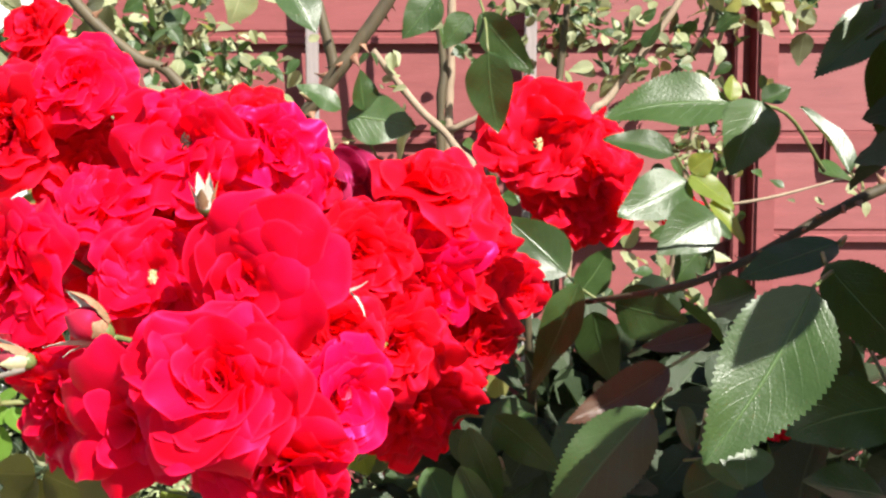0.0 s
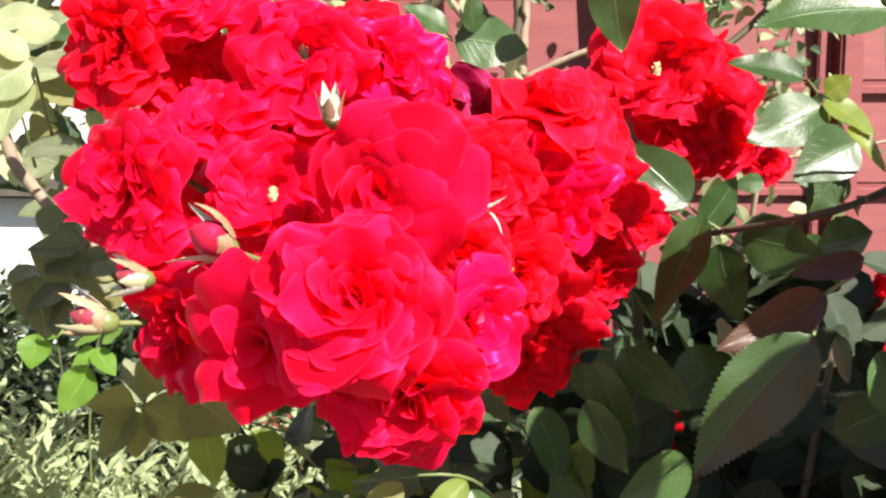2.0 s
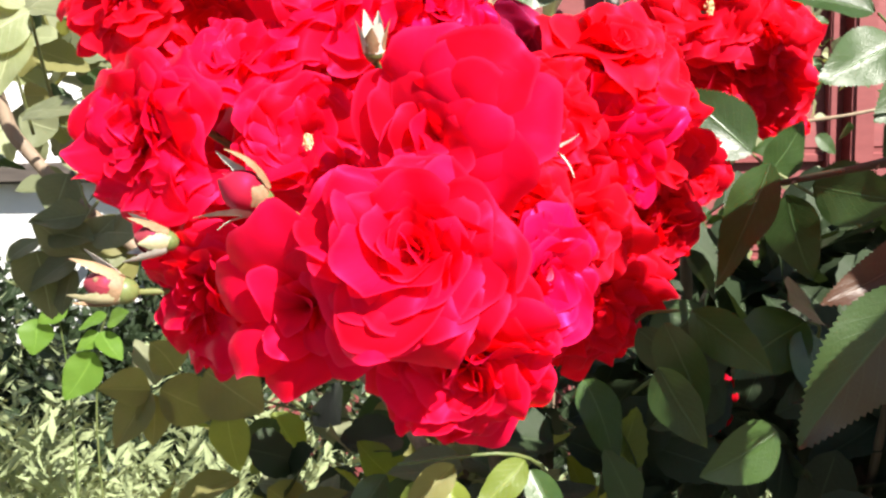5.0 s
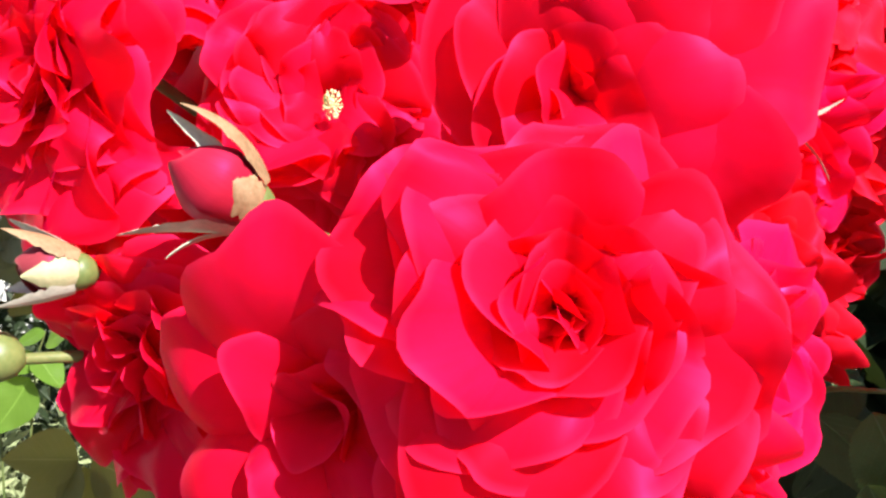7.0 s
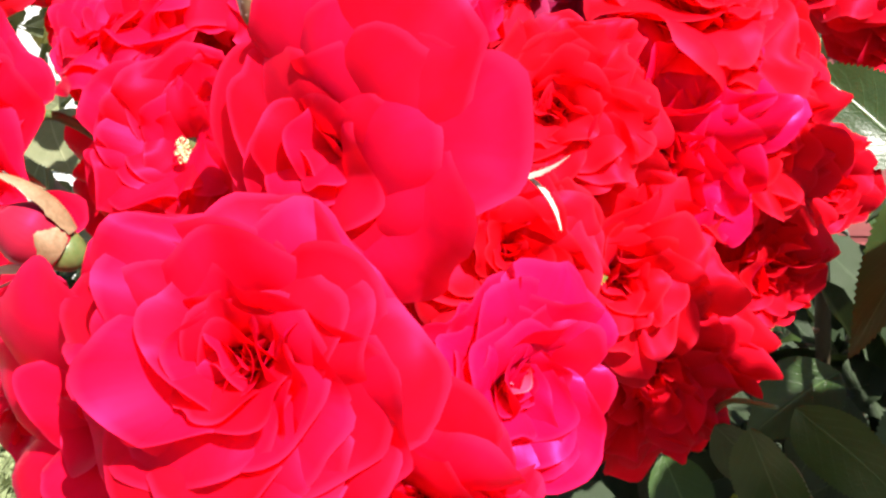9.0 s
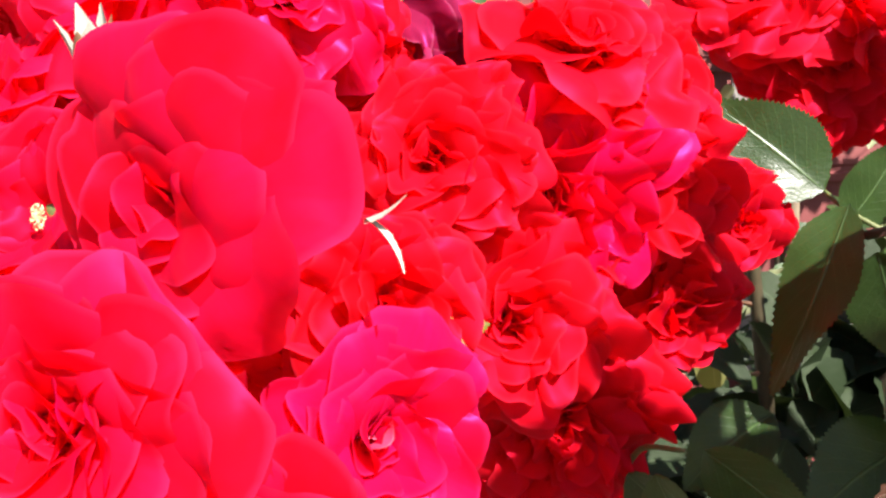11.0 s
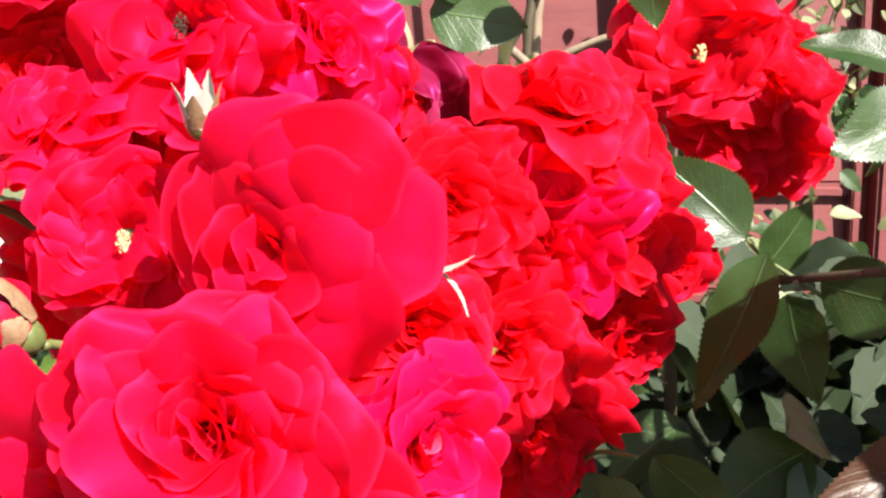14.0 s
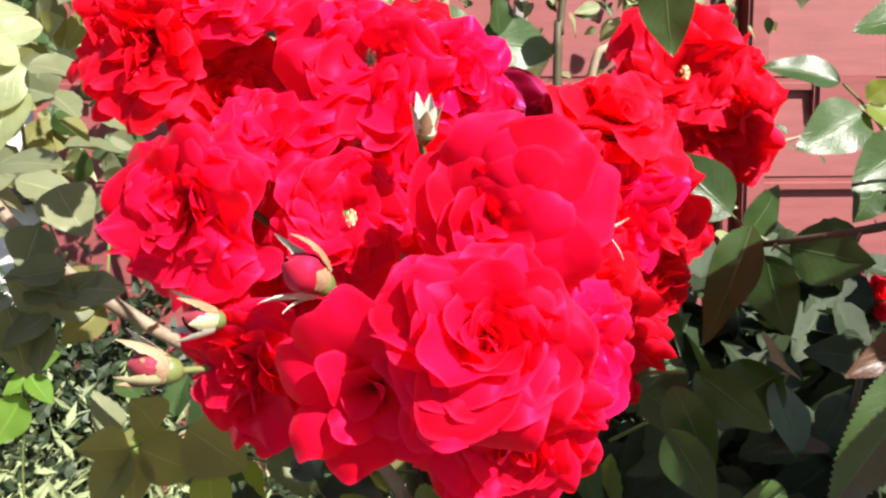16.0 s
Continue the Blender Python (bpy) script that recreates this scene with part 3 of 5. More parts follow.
SPRAY = [
    # seed, mouth, way, radius, rings, label, heart, petals, squash
    (11, (-0.0825, 0.352, 1.1715), (-0.05, -1.0, 0.16), 0.0345, FULL, "large fully opened red rose with a swirled heart", "", ROSY, 0.9),
    (12, (-0.0800, 0.388, 1.2030), (-0.15, -0.97, 0.0), 0.0355, (), "large red rose with broad rounded outer petals", "", ROSY, 0.75),
    (13, (-0.126, 0.423, 1.202), (0.05, -1.0, 0.05), 0.0275, OPEN, "opened red rose showing cream stamens", "stamens", ROSY, 0.9),
    (14, (-0.190, 0.417, 1.2045), (-0.45, -0.9, 0.0), 0.0345, FRILLED, "full red rose with many folded petals", "", ROSY, 0.95),
    (15, (-0.158, 0.452, 1.240), (-0.15, -0.75, 0.8), 0.026, OPEN, "flat opened red rose facing up", "", ROSY, 0.8),
    (16, (-0.213, 0.474, 1.268), (-0.45, -0.8, 0.1), 0.031, CROWDED, "deep red rose with curled inner petals", "", RED, 0.95),
    (17, (-0.176, 0.475, 1.292), (-0.1, -1.0, 0.35), 0.028, FULL, "opened red rose with wavy petals", "", ROSY, 0.85),
    (18, (-0.120, 0.452, 1.262), (-0.15, -1.0, 0.2), 0.032, OPEN, "opened red rose with a dark heart", "dark", ROSY, 0.95),
    (19, (-0.072, 0.482, 1.258), (0.75, -0.8, 0.2), 0.028, FRILLED, "pinkish red rose with rolled petal rims", "", PINK, 0.95),
    (21, (0.000, 0.520, 1.242), (0.35, -0.65, 0.75), 0.034, CUPPED, "half opened red rose seen from the side", "", RED, 0.95),
    (57, (0.026, 0.534, 1.226), (0.75, -0.62, 0.3), 0.028, CUPPED, "red rose showing its outer petals from the side", "", RED, 0.9),
    (22, (-0.014, 0.495, 1.196), (0.1, -1.0, 0.1), 0.036, CROWDED, "full red rose with crowded glossy petals", "", PINK, 0.9),
    (23, (0.020, 0.512, 1.200), (0.55, -0.85, 0.2), 0.030, CROWDED, "red rose with crowded frilled petals", "", RED, 0.9),
    (24, (-0.036, 0.408, 1.152), (0.75, -0.8, -0.05), 0.028, CUPPED, "pinkish red rose with a folded heart and painted glint", "pale", PINK, 0.9),
    (25, (-0.008, 0.500, 1.120), (0.45, -0.9, -0.35), 0.034, CROWDED, "drooping red rose in half shade", "", RED, 0.95),
    (26, (0.026, 0.535, 1.148), (0.7, -0.8, -0.2), 0.032, CROWDED, "red rose with dense petals in half shade", "", RED, 0.95),
    (27, (-0.170, 0.409, 1.147), (-0.75, -0.8, -0.2), 0.031, FRILLED, "shaded red rose at the edge of the spray", "", ROSY, 0.95),
    (28, (-0.1230, 0.367, 1.1500), (-0.30, -0.95, 0.0), 0.0375, (), "red rose with broad folded petals", "", ROSY, 0.9),
    (29, (-0.068, 0.388, 1.118), (0.0, -0.95, -0.35), 0.035, FRILLED, "red rose hanging lowest in the spray", "", ROSY, 0.9),
    (34, (-0.040, 0.540, 1.215), (0.2, -1.0, 0.2), 0.034, FRILLED, "shaded red rose deep in the spray", "", RED, 0.95),
    (35, (-0.097, 0.462, 1.217), (0.1, -1.0, 0.2), 0.032, FRILLED, "red rose hidden between larger blooms", "", ROSY, 0.95),
    (36, (-0.020, 0.480, 1.160), (0.4, -1.0, 0.0), 0.030, FRILLED, "red rose squeezed between two blooms", "", RED, 0.95),
    (37, (-0.158, 0.462, 1.177), (-0.2, -1.0, -0.1), 0.036, FRILLED, "shaded red rose behind the buds", "", ROSY, 0.95),
    (58, (-0.156, 0.474, 1.214), (-0.1, -1.0, 0.0), 0.030, FRILLED, "shaded red rose between the opened blooms", "", RED, 0.95),
    (59, (-0.040, 0.470, 1.208), (0.2, -1.0, 0.1), 0.028, FRILLED, "red rose in the shade behind the broad bloom", "", RED, 0.95),
    (38, (-0.098, 0.452, 1.137), (0.0, -1.0, -0.2), 0.036, FRILLED, "shaded red rose low inside the spray", "", RED, 0.95),
    (39, (-0.180, 0.486, 1.246), (-0.2, -1.0, 0.1), 0.032, FRILLED, "shaded red rose behind the upper blooms", "", RED, 0.95),
    (56, (-0.046, 0.446, 1.172), (0.3, -1.0, 0.0), 0.028, FRILLED, "red rose in the shade of the large blooms", "", RED, 0.95),
    (30, (0.046, 0.565, 1.176), (0.4, -0.9, 0.0), 0.022, CUPPED, "small red rose behind a leaf", "", RED, 0.95),
    (31, (-0.098, 0.505, 1.276), (0.1, -0.8, 0.7), 0.024, CUPPED, "dark red rose behind the others", "", RED, 0.95),
    (32, (-0.066, 0.505, 1.236), (0.4, -0.9, 0.1), 0.022, FRILLED, "small ruffled red rose between larger ones", "", RED, 0.95),
    (33, (-0.212, 0.520, 1.318), (-0.4, -0.8, 0.3), 0.022, CUPPED, "small dark red rose above the spray", "", RED, 0.95),
]
BROADS = {12: DOMED, 28: FOLDED}
for seed, at, way, radius, rings, label, heart, petals, squash in SPRAY:
    bloom = rose(seed, at, way, radius, rings, label, heart, petals, node_at=NODE, squash=squash, broad=BROADS.get(seed, ()))
    if seed == 12:
        BROAD_BLOOM = bloom
FAR = [
    (41, (0.055, 0.610, 1.266), (-0.1, -1.0, 0.35), 0.040, OPEN, "opened red rose with a shaded side", "stamens", RED, 0.9),
    (42, (0.086, 0.618, 1.226), (0.15, -1.0, -0.2), 0.040, CROWDED, "drooping red rose with many small petals", "", RED, 0.9),
    (43, (0.104, 0.625, 1.256), (0.6, -0.8, 0.1), 0.030, FRILLED, "red rose turned sideways", "", RED, 0.9),
]
for seed, at, way, radius, rings, label, heart, petals, squash in FAR:
    rose(seed, at, way, radius, rings, label, heart, petals, node_at=NODE_R, squash=squash)
rose(51, (-0.052, 0.520, 1.253), (0.45, -0.80, -0.1), 0.024, (), "withered dark purple rose with limp petals", "", DARK, node_at=NODE, broad=WILTED)
rose(52, (0.066, 0.655, 1.030), (0.2, -0.9, 0.1), 0.024, FULL, "red rose in deep shade under the leaves", "", RED, node_at=(0.06, 0.70, 1.00))
rose(53, (0.206, 0.60, 1.098), (0.0, -0.9, 0.3), 0.018, CUPPED, "small red rose glimpsed between leaves", "", RED, node_at=(0.20, 0.66, 1.06))
rose(54, (0.236, 0.72, 1.112), (0.0, -0.9, 0.3), 0.016, CUPPED, "small red rose low behind the stems", "", RED, node_at=(0.22, 0.76, 1.08))
rose(55, (0.375, 1.60, 1.172), (-0.3, -0.9, 0.4), 0.040, CUPPED, "small red rose near the wall", "", RED, node_at=(0.37, 1.70, 1.10), group="")


# ---- buds ----
def wrapped_petal(turn, size, wide, layer):
    """A petal wound round the egg of a closed bud, one edge over the next."""
    verts, uvs = [], []
    nu, nv = 16, 12
    for j in range(nv + 1):
        for i in range(nu + 1):
            u = 2 * i / nu - 1
            t = j / nv * (1 - 0.16 * u * u)
            r = wide * (0.42 + 0.58 * math.sin(math.pi * min(1, 0.10 + 0.56 * t))) * (1 - 0.80 * max(0, t - 0.45) ** 1.6 / 0.55 ** 1.6)
            r *= 0.94 + 0.09 * u - 0.035 * layer + 0.25 * max(0, t - 0.6) * u + 0.02 * math.sin(5 * t + 3 * u + layer)
            a = turn + radians(95) * u
            verts.append((r * math.cos(a), r * math.sin(a), size * t * (1 - 0.03 * layer)))
            uvs.append(((u + 1) / 2, j / nv))
    return mesh("petal", verts, sheet(nu, nv), uvs)


def bud(seed, at, way, size, wide, sepals, label, petal=BUD, spread=0.75, back=0.5, plump=1.0):
    """sepals: side of the bud, lean, curl, length, half width, material."""
    rng = random.Random(seed)
    ob = thing("rose_bud", aim(at, way), label, "rosebud", "buds of the spray")
    inv = ob.matrix_basis.inverted()
    v, f, u = lathe([(plump * r * wide, plump * z * wide) for r, z in ((0.10, -0.62), (0.34, -0.50), (0.50, -0.28), (0.58, -0.06), (0.54, 0.12), (0.40, 0.24))], 16)
    hip = part("hip", mesh("hip", v, f, u), HIP, ob)
    for k in range(4 if petal else 0):
        part("petal", wrapped_petal(2.3 * k + seed, size, wide, k), petal, ob)
    for side, lean, curl, length, half, mat in sepals:
        d = inv.to_3x3() @ Vector(side)
        a = math.atan2(d.y, d.x)
        part("sepal", sepal_shape(rng, length, 1.6 * half, lean, curl, jag=True), mat, hip, m=Matrix.Rotation(a, 4, "Z") @ Matrix.Translation((spread * wide, 0, 0)))
    start = ob.matrix_basis @ Vector((0, 0, -0.6 * wide))
    end = Vector(NODE)
    v, f, u = tube([inv @ p for p in (start, start.lerp(ob.matrix_basis @ Vector((0, 0, -1.1 * size)), 0.4) + Vector((0, back * size, 0)), start.lerp(end, 0.6), end)], 0.0011, 0.0016, 8, 5)
    part("stalk", mesh("stalk", v, f, u), STEM, ob)
    return ob


bud(61, (-0.0985, 0.418, 1.2310), (0.03, -0.30, 1.0), 0.0085, 0.0062,
    [((-1, -0.4, 0), 8, 8, 0.0118, 0.0021, DOWNY), ((-0.5, 0.8, 0), 2, 4, 0.0138, 0.0021, DOWNY), ((-0.2, -1, 0), 10, -14, 0.0092, 0.0024, TAN), ((0.5, -0.8, 0), -2, 14, 0.0108, 0.0026, DOWNY),
     ((0.4, 0.8, 0), 6, -2, 0.0132, 0.0021, DOWNY), ((1, 0.1, 0), 6, 10, 0.0116, 0.0022, TAN)], "unopened bud with pale pointed sepals", None, 0.62, back=2.0)
bud(62, (-0.1345, 0.3940, 1.1825), (-0.74, -0.36, 0.54), 0.0160, 0.0080,
    [((-0.2, 0.6, 0.8), 14, 4, 0.0200, 0.0019, DOWNY), ((1, 0.1, 0.5), 40, -62, 0.0215, 0.0026, TAN), ((-0.8, -0.5, 0.0), 24, 14, 0.0200, 0.0030, DOWNY), ((-0.2, -0.3, -1), 32, 34, 0.0130, 0.0012, DOWNY), ((0.6, -1, 0.1), 22, -30, 0.0085, 0.0030, TAN)],
    "crimson bud with curled pale sepals")
bud(63, (-0.1885, 0.410, 1.1505), (-0.93, -0.24, 0.26), 0.0135, 0.0072,
    [((0, -0.3, 1), 24, -30, 0.0200, 0.0030, TAN), ((0, -1, 0.35), 22, -44, 0.0105, 0.0042, TAN), ((0, -0.9, -0.7), 24, -34, 0.0180, 0.0024, SEPAL), ((0, 0.2, -1), 26, -34, 0.0160, 0.0030, TAN), ((0, 0.7, 0.8), 30, -10, 0.0180, 0.0022, DOWNY)],
    "dusky pink bud with beige and pale sepals", BUDPINK, 0.72, plump=1.25)
bud(64, (-0.1720, 0.411, 1.1675), (-0.90, -0.40, 0.16), 0.0115, 0.0060,
    [((0, -0.3, 1), 24, -26, 0.0150, 0.0026, TAN), ((0, -1, 0.1), 22, -36, 0.0105, 0.0026, SEPAL), ((0, -0.6, -1), 26, -22, 0.0150, 0.0026, DOWNY), ((0, 0.7, 0.8), 30, -6, 0.0150, 0.0020, DOWNY), ((0, 0.8, -0.6), 28, 0, 0.0140, 0.0020, DOWNY)],
    "small dark pink bud half hidden behind the roses", BUDPINK, 0.75, plump=1.1)


# pale curled sepals that stand out between the broad bloom and its neighbour
stalk_end = aim((-0.0400, 0.408, 1.1975), (0.9, -0.4, 0.05))
for side, lean, curl, length in (((0, -0.2, -1), 25, 45, 0.0150), ((0, -0.3, 0.6), 10, 20, 0.0130)):
    d = stalk_end.inverted().to_3x3() @ Vector(side)
    part("sepal", sepal_shape(random.Random(65), length, 0.0016, lean, curl, jag=True), DOWNY, BROAD_BLOOM, "pale curled sepal",
         BROAD_BLOOM.matrix_basis.inverted() @ stalk_end @ Matrix.Rotation(math.atan2(d.y, d.x), 4, "Z"))


# ---- leaves ----
def leaflet_shape(rng, length, width, fold, droop, twist, teeth=30):
    """A toothed rose leaflet along x, its upper face towards z."""
    nv, nu = teeth * 2, 8
    verts, uvs = [], []
    ph = [rng.uniform(0, 6.28) for _ in range(3)]
    side = rng.uniform(-0.05, 0.05)
    for j in range(nv + 1):
        v = j / nv
        half = 0.5 * width * (math.sin(math.pi * min(1, v ** 0.80)) ** 0.82) * (1.17 - 0.36 * v)
        tooth = 0.036 * width * ((j % 2) - 0.2) * (1 if 0.06 < v < 0.97 else 0)
        for i in range(nu + 1):
            u = 2 * i / nu - 1
            w = (half + (tooth if abs(u) > 0.99 else 0)) * u
            x = length * v + (0.008 * length if (abs(u) > 0.99 and j % 2) else 0)
            lift = fold * abs(w) - droop * length * v * v + 0.016 * length * math.sin(7 * v + ph[0]) * u + 0.010 * length * math.sin(14 * v + ph[1]) * abs(u)
            lift += 0.006 * length * math.sin(16 * (v - 0.3 * abs(u)) * 2) * abs(u) * (1 - abs(u))
            b = twist * v
            verts.append((x, w * math.cos(b) - lift * math.sin(b) + side * length * math.sin(math.pi * v), lift * math.cos(b) + w * math.sin(b)))
            uvs.append(((u + 1) / 2, v))
    return mesh("leaflet", verts, sheet(nu, nv), uvs)


FACE = Vector((0.22, -0.72, 0.62))


def leaflet(rng, parent, base, tip, width, material, fold=None, tilt=None):
    base, tip = Vector(base), Vector(tip)
    x = (tip - base).normalized()
    n = FACE + Vector([rng.uniform(-0.35, 0.35) for _ in range(3)])
    if tilt is not None:
        n = Vector(tilt)
        if n.y < -0.8:
            # the tip lies in the plane through the base that the tilt names
            tip.y = base.y + max(-0.02, min(0.02, (n.x * (tip.x - base.x) + n.z * (tip.z - base.z)) / -n.y))
            x = (tip - base).normalized()
    z = (n - n.dot(x) * x).normalized()
    m = Matrix((x, z.cross(x), z)).transposed().to_4x4()
    m.translation = base
    f = rng.uniform(0.05, 0.32) if fold is None else fold
    me = leaflet_shape(rng, (tip - base).length, width, f, rng.uniform(-0.02, 0.12), rng.uniform(-0.3, 0.3))
    return part("leaflet", me, material, parent, m=parent.matrix_basis.inverted() @ m)


def compound_leaf(seed, label, leaflets, material, stem, group="rose leaves"):
    """A leaf of several leaflets on a stalk that runs along the points of stem."""
    rng = random.Random(seed)
    origin = Vector(stem[0])
    ob = thing("rose_leaf", Matrix.Translation(origin), label, "leaf", group)
    v, f, u = tube([Vector(p) - origin for p in stem], 0.0011, 0.0007, 7, 5)
    part("leaf_stalk", mesh("leaf_stalk", v, f, u), STEM, ob)
    for item in leaflets:
        base, tip, width = item[:3]
        leaflet(rng, ob, base, tip, width, item[3] if len(item) > 3 and item[3] else material, *(item[4:]))
    return ob


DG, BR = "dark green glossy toothed rose leaf", "bronze tinted young rose leaf"
